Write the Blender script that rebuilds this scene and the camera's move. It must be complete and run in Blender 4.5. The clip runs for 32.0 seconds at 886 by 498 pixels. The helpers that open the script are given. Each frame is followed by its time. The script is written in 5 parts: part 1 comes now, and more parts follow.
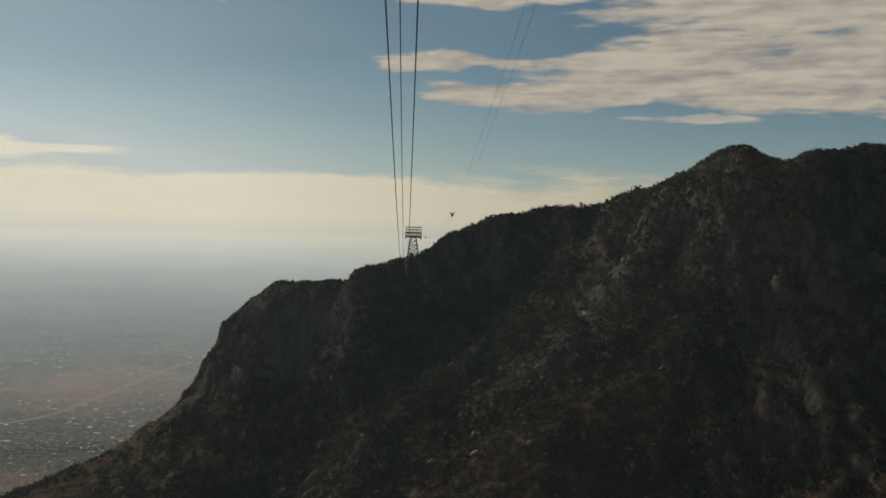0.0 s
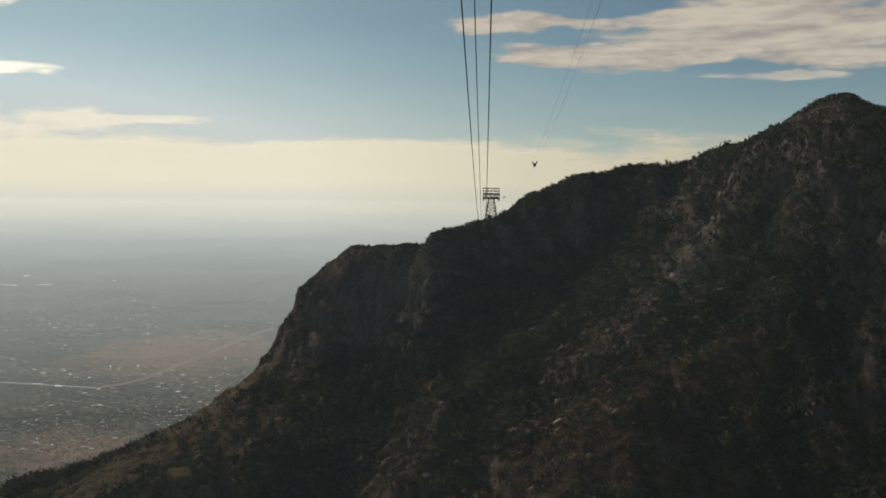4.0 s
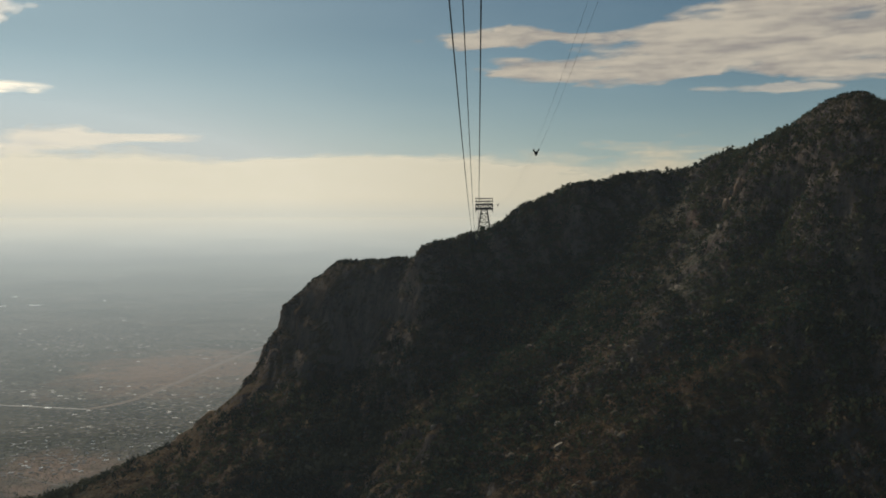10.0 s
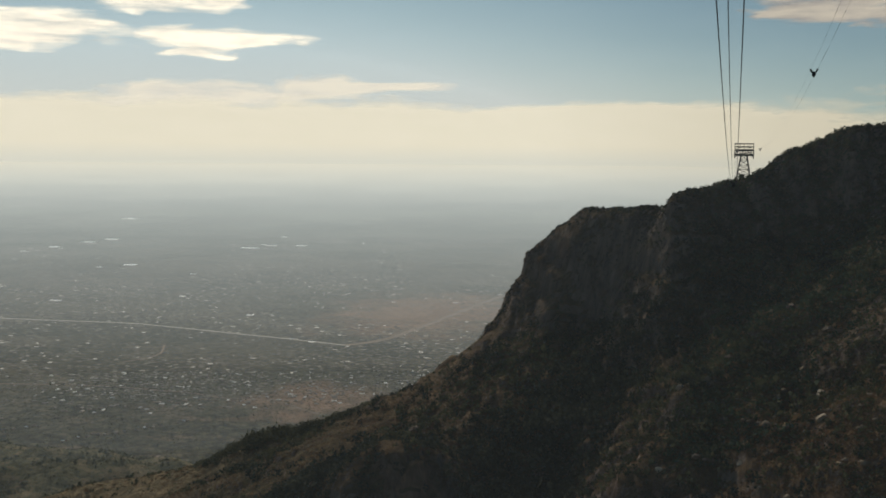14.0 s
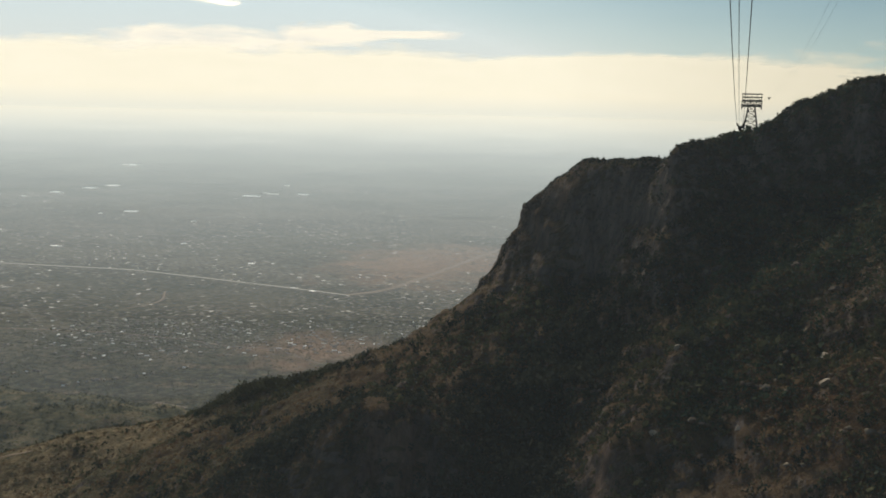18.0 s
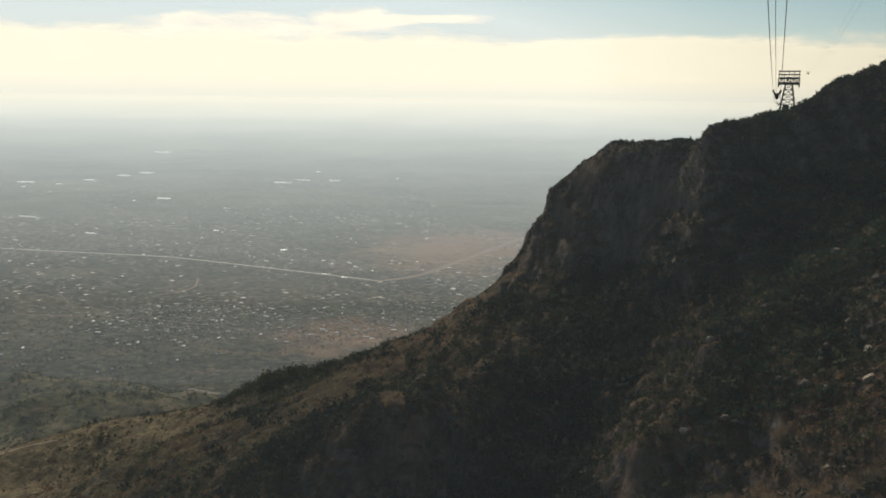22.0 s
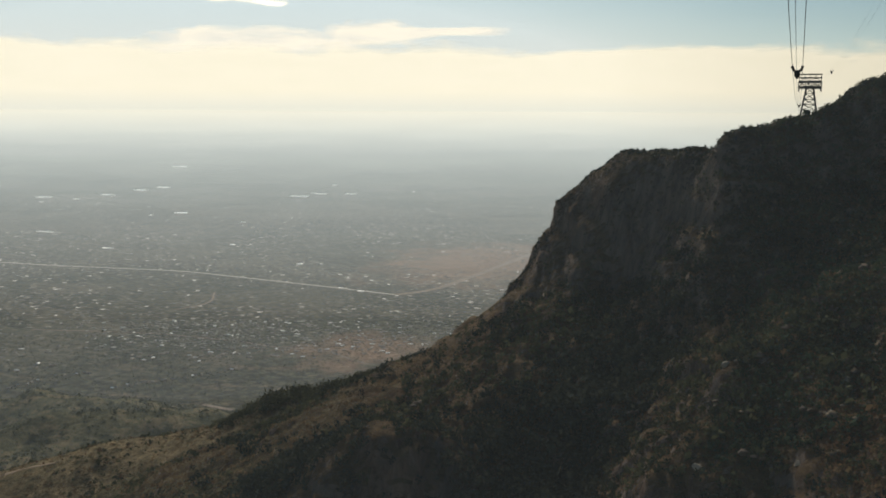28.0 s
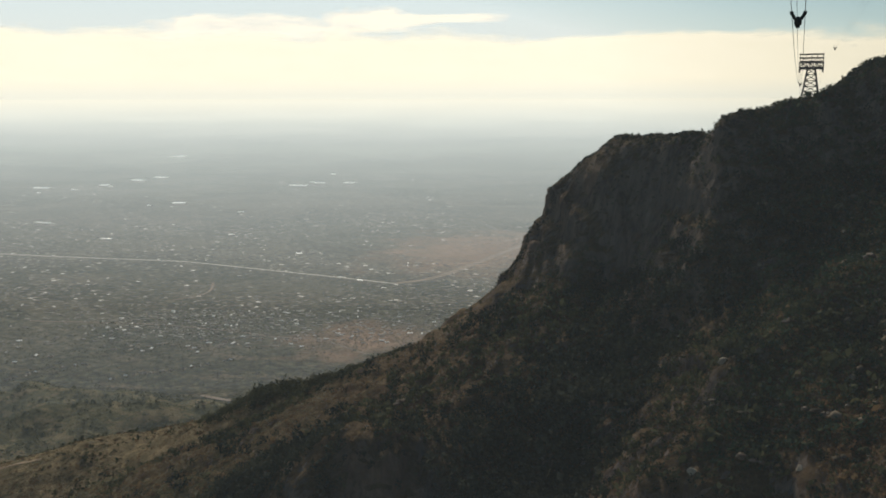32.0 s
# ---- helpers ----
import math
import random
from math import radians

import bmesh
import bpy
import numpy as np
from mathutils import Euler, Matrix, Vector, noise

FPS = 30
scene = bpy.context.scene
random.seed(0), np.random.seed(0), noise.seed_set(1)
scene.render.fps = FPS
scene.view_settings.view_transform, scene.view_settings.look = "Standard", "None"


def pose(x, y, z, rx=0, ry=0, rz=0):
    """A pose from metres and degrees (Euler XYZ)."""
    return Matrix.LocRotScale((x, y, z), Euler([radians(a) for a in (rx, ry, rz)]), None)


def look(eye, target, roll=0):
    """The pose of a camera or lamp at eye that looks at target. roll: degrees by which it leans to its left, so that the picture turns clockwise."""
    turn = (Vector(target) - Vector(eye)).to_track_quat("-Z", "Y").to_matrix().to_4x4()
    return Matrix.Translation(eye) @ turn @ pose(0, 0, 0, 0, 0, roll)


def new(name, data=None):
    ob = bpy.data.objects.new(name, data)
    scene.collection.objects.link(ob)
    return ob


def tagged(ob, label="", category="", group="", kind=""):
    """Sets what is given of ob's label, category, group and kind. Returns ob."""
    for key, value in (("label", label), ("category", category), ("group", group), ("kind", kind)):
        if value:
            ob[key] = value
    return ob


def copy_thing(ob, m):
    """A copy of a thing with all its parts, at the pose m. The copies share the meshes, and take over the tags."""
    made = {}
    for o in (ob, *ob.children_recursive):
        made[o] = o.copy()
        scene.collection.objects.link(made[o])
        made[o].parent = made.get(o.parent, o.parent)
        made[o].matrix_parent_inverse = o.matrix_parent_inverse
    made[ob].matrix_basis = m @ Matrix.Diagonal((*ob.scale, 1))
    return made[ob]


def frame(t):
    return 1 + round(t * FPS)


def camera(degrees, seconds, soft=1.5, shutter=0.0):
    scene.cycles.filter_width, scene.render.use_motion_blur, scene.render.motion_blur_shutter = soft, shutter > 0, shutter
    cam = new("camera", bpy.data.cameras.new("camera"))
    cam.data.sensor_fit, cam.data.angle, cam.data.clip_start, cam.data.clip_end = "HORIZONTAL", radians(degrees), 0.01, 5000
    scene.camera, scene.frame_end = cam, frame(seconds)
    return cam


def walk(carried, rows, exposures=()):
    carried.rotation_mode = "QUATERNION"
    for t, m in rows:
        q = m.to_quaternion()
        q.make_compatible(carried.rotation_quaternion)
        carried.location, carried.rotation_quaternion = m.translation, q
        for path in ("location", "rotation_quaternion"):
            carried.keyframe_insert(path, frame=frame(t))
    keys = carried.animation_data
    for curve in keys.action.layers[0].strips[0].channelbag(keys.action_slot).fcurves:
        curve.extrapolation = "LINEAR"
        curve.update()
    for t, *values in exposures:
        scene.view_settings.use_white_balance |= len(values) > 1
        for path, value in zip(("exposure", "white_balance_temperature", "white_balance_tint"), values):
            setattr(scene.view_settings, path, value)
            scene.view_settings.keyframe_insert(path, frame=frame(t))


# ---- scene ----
cam = camera(47.98, 32.0, soft=1.8)
PATH = [
    (0, look((0.00, 1.91, 752.56), (7.02, 201.77, 749.45), 1.39)),
    (0.5, look((0.00, 4.05, 752.30), (-3.15, 203.83, 743.49), 0.98)),
    (1, look((0.00, 6.18, 752.05), (-5.70, 205.82, 741.35), 1.03)),
    (1.5, look((0.00, 8.32, 751.79), (-6.16, 207.89, 740.15), 1.20)),
    (2, look((0.00, 10.47, 751.54), (-6.81, 209.94, 738.68), 1.24)),
    (2.5, look((0.00, 12.61, 751.29), (-6.15, 212.15, 739.24), 1.34)),
    (3, look((0.00, 14.76, 751.04), (-7.26, 214.23, 738.42), 1.31)),
    (3.5, look((0.00, 16.92, 750.79), (-7.16, 216.55, 740.97), 0.73)),
    (5.5, look((0.00, 25.57, 749.82), (-12.40, 224.74, 736.44), 0.45)),
    (6, look((0.00, 27.75, 749.57), (-9.20, 227.17, 737.55), -0.49)),
    (6.5, look((0.00, 29.93, 749.33), (-9.98, 229.38, 738.52), -1.00)),
    (7, look((0.00, 32.11, 749.09), (-4.98, 232.00, 744.71), -1.39)),
    (7.5, look((0.00, 34.29, 748.86), (-11.90, 233.93, 747.41), -0.52)),
    (8, look((0.00, 36.48, 748.62), (-7.20, 236.34, 746.79), -1.12)),
    (8.5, look((0.00, 38.67, 748.39), (-4.32, 238.61, 751.08), -0.91)),
    (9, look((0.00, 40.87, 748.15), (-1.62, 240.85, 746.36), -0.57)),
    (9.5, look((0.00, 43.07, 747.92), (-10.11, 242.54, 737.45), -0.67)),
    (10, look((0.00, 45.27, 747.69), (-7.17, 245.01, 740.59), -0.07)),
    (10.5, look((0.00, 47.48, 747.46), (-7.39, 246.74, 731.96), 0.09)),
    (11, look((0.00, 49.69, 747.23), (-9.11, 249.15, 735.69), 0.22)),
    (11.5, look((0.00, 51.90, 747.01), (-10.96, 251.32, 736.47), 0.35)),
    (12, look((0.00, 54.12, 746.78), (-12.80, 253.42, 736.09), 0.64)),
    (12.5, look((0.00, 56.34, 746.56), (-13.96, 255.62, 736.90), 0.51)),
    (13, look((0.00, 58.57, 746.33), (-14.87, 257.82, 737.60), 0.11)),
    (13.5, look((0.00, 60.80, 746.11), (-19.82, 259.37, 732.90), -0.21)),
    (14, look((0.00, 63.03, 745.89), (-56.20, 254.17, 728.39), 0.44)),
    (14.5, look((0.00, 65.27, 745.67), (-68.09, 252.47, 727.80), -0.00)),
    (15, look((0.00, 67.51, 745.45), (-67.47, 254.88, 727.03), 0.80)),
    (15.5, look((0.00, 69.75, 745.24), (-62.02, 258.86, 725.42), -0.00)),
    (17.5, look((0.00, 78.77, 744.38), (-58.36, 268.00, 716.38), 0.95)),
    (18, look((0.00, 81.03, 744.17), (-56.40, 270.96, 716.89), 1.27)),
    (18.5, look((0.00, 83.30, 743.97), (-56.00, 273.39, 716.94), 1.10)),
    (19, look((0.00, 85.57, 743.76), (-56.78, 275.37, 716.34), 0.94)),
    (19.5, look((0.00, 87.84, 743.55), (-58.23, 277.28, 716.70), 0.64)),
    (20, look((0.00, 90.12, 743.35), (-59.23, 279.05, 715.09), 0.76)),
    (20.5, look((0.00, 92.40, 743.15), (-59.30, 281.28, 714.71), 0.73)),
    (21, look((0.00, 94.69, 742.94), (-59.47, 283.29, 713.07), 0.79)),
    (21.5, look((0.00, 96.98, 742.74), (-60.42, 285.35, 713.35), 0.66)),
    (22, look((0.00, 99.27, 742.54), (-62.56, 286.80, 712.23), 0.73)),
    (22.5, look((0.00, 101.57, 742.35), (-63.67, 288.51, 710.77), 1.03)),
    (23, look((0.00, 103.87, 742.15), (-64.56, 290.35, 709.67), 1.24)),
    (23.5, look((0.00, 106.17, 741.95), (-65.40, 292.71, 711.50), 0.55)),
    (24, look((0.00, 108.48, 741.76), (-66.44, 294.88, 712.80), 0.36)),
    (24.5, look((0.00, 110.79, 741.57), (-66.35, 297.29, 713.03), 0.34)),
    (25, look((0.00, 113.11, 741.38), (-65.55, 299.97, 713.33), 0.34)),
    (25.5, look((0.00, 115.43, 741.19), (-65.95, 302.19, 713.44), 0.16)),
    (27.5, look((0.00, 124.74, 740.44), (-67.10, 311.06, 712.48), 0.01)),
    (28, look((0.00, 127.08, 740.26), (-66.37, 313.69, 712.47), 0.29)),
    (28.5, look((0.00, 129.42, 740.07), (-65.89, 316.04, 711.26), 0.45)),
    (29, look((0.00, 131.76, 739.89), (-65.24, 318.45, 710.05), 0.54)),
    (29.5, look((0.00, 134.11, 739.71), (-65.66, 320.65, 709.86), 0.62)),
    (30, look((0.00, 136.47, 739.53), (-67.66, 322.16, 708.89), 0.59)),
    (30.5, look((0.00, 138.82, 739.36), (-68.10, 324.27, 708.18), 0.19)),
    (31, look((0.00, 141.18, 739.18), (-67.16, 327.18, 709.24), -0.42)),
    (31.5, look((0.00, 143.55, 739.01), (-67.41, 329.32, 708.28), -0.00)),
    (32, look((0.00, 145.91, 738.83), (-66.46, 332.12, 708.66), -0.11)),
]
EXPOSURES = [(0, -0.2), (1, 0.05), (6, 0.02), (8, -0.2), (9, -0.22), (10, -0.08), (11, 0.1), (13, -0.08), (14, 0.0), (15, -0.28), (18, 0.32), (21, 0.36), (23, 0.46), (24, 0.48), (25, 0.34), (28, 0.32), (30, 0.42), (32, 0.43)]
walk(cam, PATH, EXPOSURES)

# ---- light ----
SUN_AZ, SUN_EL = 26.0, 32.5          # degrees left of +y, and above the horizon
world = bpy.data.worlds.new("sky")
scene.world = world
world.use_nodes = True
wn = world.node_tree
sky = wn.nodes.new("ShaderNodeTexSky")
sky.sky_type = "NISHITA"
sky.sun_disc = False
sky.sun_elevation = radians(SUN_EL)
sky.sun_rotation = radians(-SUN_AZ)
sky.altitude = 1500
sky.air_density, sky.dust_density, sky.ozone_density = 1.0, 1.6, 2.5
wn.nodes["Background"].inputs["Strength"].default_value = 0.066
dull = wn.nodes.new("ShaderNodeHueSaturation")
dull.inputs["Saturation"].default_value = 0.95
dull.inputs["Value"].default_value = 0.56
tone = wn.nodes.new("ShaderNodeMix")
tone.data_type, tone.blend_type = "RGBA", "MULTIPLY"
tone.inputs[0].default_value = 1.0
tone.inputs[7].default_value = (0.86, 1.03, 0.945, 1)
wn.links.new(sky.outputs[0], dull.inputs["Color"])
wn.links.new(dull.outputs[0], tone.inputs[6])
wn.links.new(tone.outputs[2], wn.nodes["Background"].inputs["Color"])

sun_data = bpy.data.lights.new("sun", "SUN")
sun_data.energy, sun_data.angle, sun_data.color = 2.05, radians(0.6), (1.0, 0.9, 0.74)
sun = new("sun", sun_data)
sun.rotation_mode = "QUATERNION"
a, e = radians(SUN_AZ), radians(SUN_EL)
SUN_DIR = Vector((-math.sin(a) * math.cos(e), math.cos(a) * math.cos(e), math.sin(e)))
sun.rotation_quaternion = (-SUN_DIR).to_track_quat("-Z", "Y")
sun.location = (-1500, 3300, 1700)


# ---- materials ----
def mat(name, rough=0.9):
    m = bpy.data.materials.new(name)
    m.use_nodes = True
    b = m.node_tree.nodes["Principled BSDF"]
    b.inputs["Roughness"].default_value = rough
    b.inputs["Specular IOR Level"].default_value = 0.25
    return m, m.node_tree, b


def nd(t, kind, **inp):
    n = t.nodes.new(kind)
    for k, v in inp.items():
        n.inputs[k.replace("_", " ")].default_value = v
    return n


def noise_tex(t, coord, scale, detail=6.0, rough=0.6):
    n = nd(t, "ShaderNodeTexNoise", Scale=scale, Detail=detail, Roughness=rough)
    t.links.new(coord, n.inputs["Vector"])
    return n.outputs["Fac"]


def ramp(t, fac, stops):
    r = t.nodes.new("ShaderNodeValToRGB")
    els = r.color_ramp.elements
    while len(els) < len(stops):
        els.new(0.5)
    for el, (p, c) in zip(els, stops):
        el.position, el.color = p, (*c, 1) if len(c) == 3 else c
    t.links.new(fac, r.inputs["Fac"])
    return r.outputs["Color"]


def mix(t, fac, a, b, kind="MIX"):
    n = t.nodes.new("ShaderNodeMix")
    n.data_type, n.blend_type = "RGBA", kind
    for sock, v in ((n.inputs[0], fac), (n.inputs[6], a), (n.inputs[7], b)):
        if isinstance(v, (int, float)):
            sock.default_value = v
        elif isinstance(v, tuple):
            sock.default_value = (*v, 1)
        else:
            t.links.new(v, sock)
    return n.outputs[2]


def maths(t, op, a, b=0.0, clamp=False):
    n = t.nodes.new("ShaderNodeMath")
    n.operation, n.use_clamp = op, clamp
    for sock, v in ((n.inputs[0], a), (n.inputs[1], b)):
        if isinstance(v, (int, float)):
            sock.default_value = v
        else:
            t.links.new(v, sock)
    return n.outputs[0]


def bump(t, b, height, strength, distance):
    n = nd(t, "ShaderNodeBump", Strength=strength, Distance=distance)
    t.links.new(height, n.inputs["Height"])
    t.links.new(n.outputs["Normal"], b.inputs["Normal"])


def position(t):
    return t.nodes.new("ShaderNodeNewGeometry").outputs["Position"]


def mountain_material():
    m, t, b = mat("mountain_ground", 0.95)
    b.inputs["Specular IOR Level"].default_value = 0.06
    p = position(t)
    g = t.nodes.new("ShaderNodeNewGeometry")
    sep = t.nodes.new("ShaderNodeSeparateXYZ")
    t.links.new(g.outputs["True Normal"], sep.inputs[0])
    big = noise_tex(t, p, 0.012, 4)
    mid = noise_tex(t, p, 0.07, 6, 0.65)
    fine = noise_tex(t, p, 0.6, 5, 0.7)
    soil = ramp(t, mid, [(0.4, (0.125, 0.078, 0.046)), (0.5, (0.1, 0.074, 0.043)), (0.6, (0.165, 0.125, 0.07))])
    olive = ramp(t, fine, [(0.4, (0.05, 0.05, 0.026)), (0.6, (0.125, 0.108, 0.052))])
    ground_c = mix(t, ramp(t, big, [(0.42, (0, 0, 0)), (0.6, (1, 1, 1))]), soil, olive)
    ground_c = mix(t, ramp(t, fine, [(0.45, (0, 0, 0)), (0.7, (0.75, 0.75, 0.75))]), ground_c, olive)
    # streaked cliff rock
    mp = nd(t, "ShaderNodeMapping")
    mp.inputs["Scale"].default_value = (1, 1, 0.13)
    t.links.new(p, mp.inputs["Vector"])
    streak = noise_tex(t, mp.outputs[0], 0.22, 9, 0.74)
    rock = ramp(t, streak, [(0.36, (0.13, 0.103, 0.09)), (0.5, (0.255, 0.2, 0.165)), (0.66, (0.41, 0.31, 0.24))])
    rock = mix(t, ramp(t, noise_tex(t, mp.outputs[0], 0.045, 5, 0.6), [(0.35, (0.75, 0.75, 0.75)), (0.62, (0, 0, 0))]), rock, ramp(t, streak, [(0.4, (0.085, 0.07, 0.062)), (0.62, (0.2, 0.162, 0.135))]))
    rock = mix(t, ramp(t, noise_tex(t, mp.outputs[0], 0.03, 4, 0.6), [(0.54, (0, 0, 0)), (0.66, (0.7, 0.7, 0.7))]), rock, ramp(t, streak, [(0.4, (0.2, 0.112, 0.072)), (0.62, (0.48, 0.3, 0.2))]))
    steep = maths(t, "ADD", sep.outputs["Z"], maths(t, "MULTIPLY", maths(t, "SUBTRACT", mid, 0.5), 0.5))
    fac = ramp(t, steep, [(0.44, (1, 1, 1)), (0.74, (0, 0, 0))])
    # lower down the hills are greener
    psep = t.nodes.new("ShaderNodeSeparateXYZ")
    t.links.new(p, psep.inputs[0])
    low = ramp(t, maths(t, "DIVIDE", maths(t, "ADD", psep.outputs["Z"], maths(t, "MULTIPLY", big, 120.0)), 800.0), [(0.4, (0.8, 0.8, 0.8)), (0.6, (0, 0, 0))])
    ground_c = mix(t, low, ground_c, ramp(t, noise_tex(t, p, 0.03, 7, 0.7), [(0.38, (0.055, 0.063, 0.038)), (0.5, (0.125, 0.122, 0.066)), (0.62, (0.25, 0.195, 0.11))]))
    # straw grass on the open lower spurs
    zone = maths(t, "DIVIDE", maths(t, "ADD", psep.outputs["Z"], maths(t, "MULTIPLY", big, 120.0)), 800.0)
    straw = ramp(t, zone, [(0.55, (0, 0, 0)), (0.63, (0.8, 0.8, 0.8)), (0.73, (0.8, 0.8, 0.8)), (0.8, (0, 0, 0))])
    ground_c = mix(t, straw, ground_c, ramp(t, noise_tex(t, p, 0.09, 7, 0.7), [(0.38, (0.14, 0.118, 0.068)), (0.62, (0.4, 0.3, 0.165))]))
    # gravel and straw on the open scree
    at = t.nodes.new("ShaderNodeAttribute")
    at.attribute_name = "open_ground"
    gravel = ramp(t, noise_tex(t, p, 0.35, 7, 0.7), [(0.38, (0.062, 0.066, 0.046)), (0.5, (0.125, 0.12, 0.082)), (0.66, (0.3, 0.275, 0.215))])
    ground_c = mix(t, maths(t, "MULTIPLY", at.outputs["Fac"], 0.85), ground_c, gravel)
    # rusty soil below the scree
    rust = ramp(t, zone, [(0.82, (0, 0, 0)), (0.87, (0.55, 0.55, 0.55)), (0.92, (0.55, 0.55, 0.55)), (0.97, (0, 0, 0))])
    ground_c = mix(t, rust, ground_c, ramp(t, noise_tex(t, p, 0.16, 7, 0.7), [(0.4, (0.13, 0.08, 0.048)), (0.6, (0.29, 0.18, 0.105))]))
    t.links.new(mix(t, fac, ground_c, rock), b.inputs["Base Color"])
    bump(t, b, noise_tex(t, p, 0.12, 11, 0.72), 1.0, 7.0)
    return m


def foliage_material(name, dark, light, through_light=0.4):
    m, t, b = mat(name, 0.95)
    b.inputs["Specular IOR Level"].default_value = 0.04
    isl = t.nodes.new("ShaderNodeNewGeometry").outputs["Random Per Island"]
    n = ramp(t, noise_tex(t, position(t), 0.06, 3), [(0.38, (0, 0, 0)), (0.62, (1, 1, 1))])
    c = ramp(t, maths(t, "ADD", maths(t, "MULTIPLY", isl, 0.38), maths(t, "MULTIPLY", n, 0.62)), [(0.15, dark), (0.85, light)])
    t.links.new(c, b.inputs["Base Color"])
    tl = t.nodes.new("ShaderNodeBsdfTranslucent")
    t.links.new(c, tl.inputs["Color"])
    ms = t.nodes.new("ShaderNodeMixShader")
    ms.inputs[0].default_value = through_light
    out = t.nodes["Material Output"]
    t.links.new(b.outputs[0], ms.inputs[1])
    t.links.new(tl.outputs[0], ms.inputs[2])
    t.links.new(ms.outputs[0], out.inputs["Surface"])
    return m


def plain_material():
    m, t, b = mat("plain_ground", 0.95)
    b.inputs["Specular IOR Level"].default_value = 0.05
    uv = t.nodes.new("ShaderNodeUVMap").outputs[0]         # kilometres on the true plain
    mp = nd(t, "ShaderNodeMapping")
    mp.inputs["Rotation"].default_value = (0, 0, radians(18))
    t.links.new(uv, mp.inputs["Vector"])
    v = mp.outputs[0]
    big = noise_tex(t, v, 0.9, 6, 0.62)
    mid = noise_tex(t, v, 5.0, 6, 0.65)
    fine = noise_tex(t, v, 40.0, 4, 0.7)
    tan = ramp(t, mid, [(0.4, (0.078, 0.082, 0.068)), (0.6, (0.19, 0.176, 0.14))])
    green = ramp(t, fine, [(0.4, (0.04, 0.048, 0.037)), (0.62, (0.138, 0.136, 0.098))])
    c = mix(t, ramp(t, big, [(0.42, (0.95, 0.95, 0.95)), (0.66, (0.35, 0.35, 0.35))]), tan, green)
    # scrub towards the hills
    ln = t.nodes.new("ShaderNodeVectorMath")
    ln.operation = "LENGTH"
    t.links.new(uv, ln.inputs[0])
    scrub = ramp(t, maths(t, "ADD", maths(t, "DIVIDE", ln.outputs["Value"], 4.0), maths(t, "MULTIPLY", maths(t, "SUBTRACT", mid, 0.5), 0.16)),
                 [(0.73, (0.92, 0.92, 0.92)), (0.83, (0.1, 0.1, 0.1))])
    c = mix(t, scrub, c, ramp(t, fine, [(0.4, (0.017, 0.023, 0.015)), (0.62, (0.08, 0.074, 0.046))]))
    c = mix(t, 1.0, c, ramp(t, noise_tex(t, v, 26.0, 5, 0.7), [(0.38, (0.4, 0.43, 0.43)), (0.62, (1.6, 1.53, 1.46))]), "MULTIPLY")
    # bare strips between the rows of scrub
    strip = nd(t, "ShaderNodeMapping")
    strip.inputs["Rotation"].default_value = (0, 0, radians(-42))
    strip.inputs["Scale"].default_value = (0.3, 1.0, 1.0)
    t.links.new(uv, strip.inputs["Vector"])
    bare = ramp(t, noise_tex(t, strip.outputs[0], 11.0, 5, 0.62), [(0.53, (0, 0, 0)), (0.64, (0.6, 0.6, 0.6))])
    c = mix(t, maths(t, "MULTIPLY", bare, scrub), c, ramp(t, fine, [(0.4, (0.075, 0.058, 0.04)), (0.62, (0.25, 0.185, 0.125))]))
    # bare reddish ground round the bend of the highway and at the town's near edge
    for cx, cy, rx, ry in ((-1.4, 4.75, 0.65, 0.85), (-1.25, 2.9, 0.27, 0.3)):
        off = nd(t, "ShaderNodeMapping")
        off.inputs["Location"].default_value = (-cx / rx, -cy / ry, 0)
        off.inputs["Scale"].default_value = (1 / rx, 1 / ry, 1)
        t.links.new(uv, off.inputs["Vector"])
        dl = t.nodes.new("ShaderNodeVectorMath")
        dl.operation = "LENGTH"
        t.links.new(off.outputs[0], dl.inputs[0])
        k = ramp(t, maths(t, "ADD", dl.outputs["Value"], maths(t, "MULTIPLY", maths(t, "SUBTRACT", mid, 0.5), 2.2)), [(0.4, (0.85, 0.85, 0.85)), (1.05, (0, 0, 0))])
        c = mix(t, k, c, ramp(t, fine, [(0.38, (0.24, 0.14, 0.09)), (0.64, (0.4, 0.26, 0.175))]))
    # field and street blocks
    vor = nd(t, "ShaderNodeTexVoronoi", Scale=3.2, Randomness=0.85)
    t.links.new(v, vor.inputs["Vector"])
    bw = t.nodes.new("ShaderNodeRGBToBW")
    t.links.new(vor.outputs["Color"], bw.inputs[0])
    c = mix(t, maths(t, "MULTIPLY", maths(t, "SUBTRACT", 0.95, scrub), 0.4), c, ramp(t, bw.outputs[0], [(0.2, (0.036, 0.044, 0.037)), (0.8, (0.15, 0.135, 0.107))]))
    t.links.new(c, b.inputs["Base Color"])
    return m, t, b, c


def simple(name, colour, rough=0.8, metal=0.0, vary=0.25, scale=2.0):
    m, t, b = mat(name, rough)
    b.inputs["Metallic"].default_value = metal
    r = t.nodes.new("ShaderNodeObjectInfo").outputs["Random"]
    n = noise_tex(t, position(t), scale, 5, 0.65)
    k = maths(t, "ADD", maths(t, "MULTIPLY", r, 0.4), maths(t, "MULTIPLY", n, 0.6))
    lo = tuple(x * (1 - vary) for x in colour)
    hi = tuple(min(1, x * (1 + vary)) for x in colour)
    t.links.new(ramp(t, k, [(0.25, lo), (0.75, hi)]), b.inputs["Base Color"])
    return m


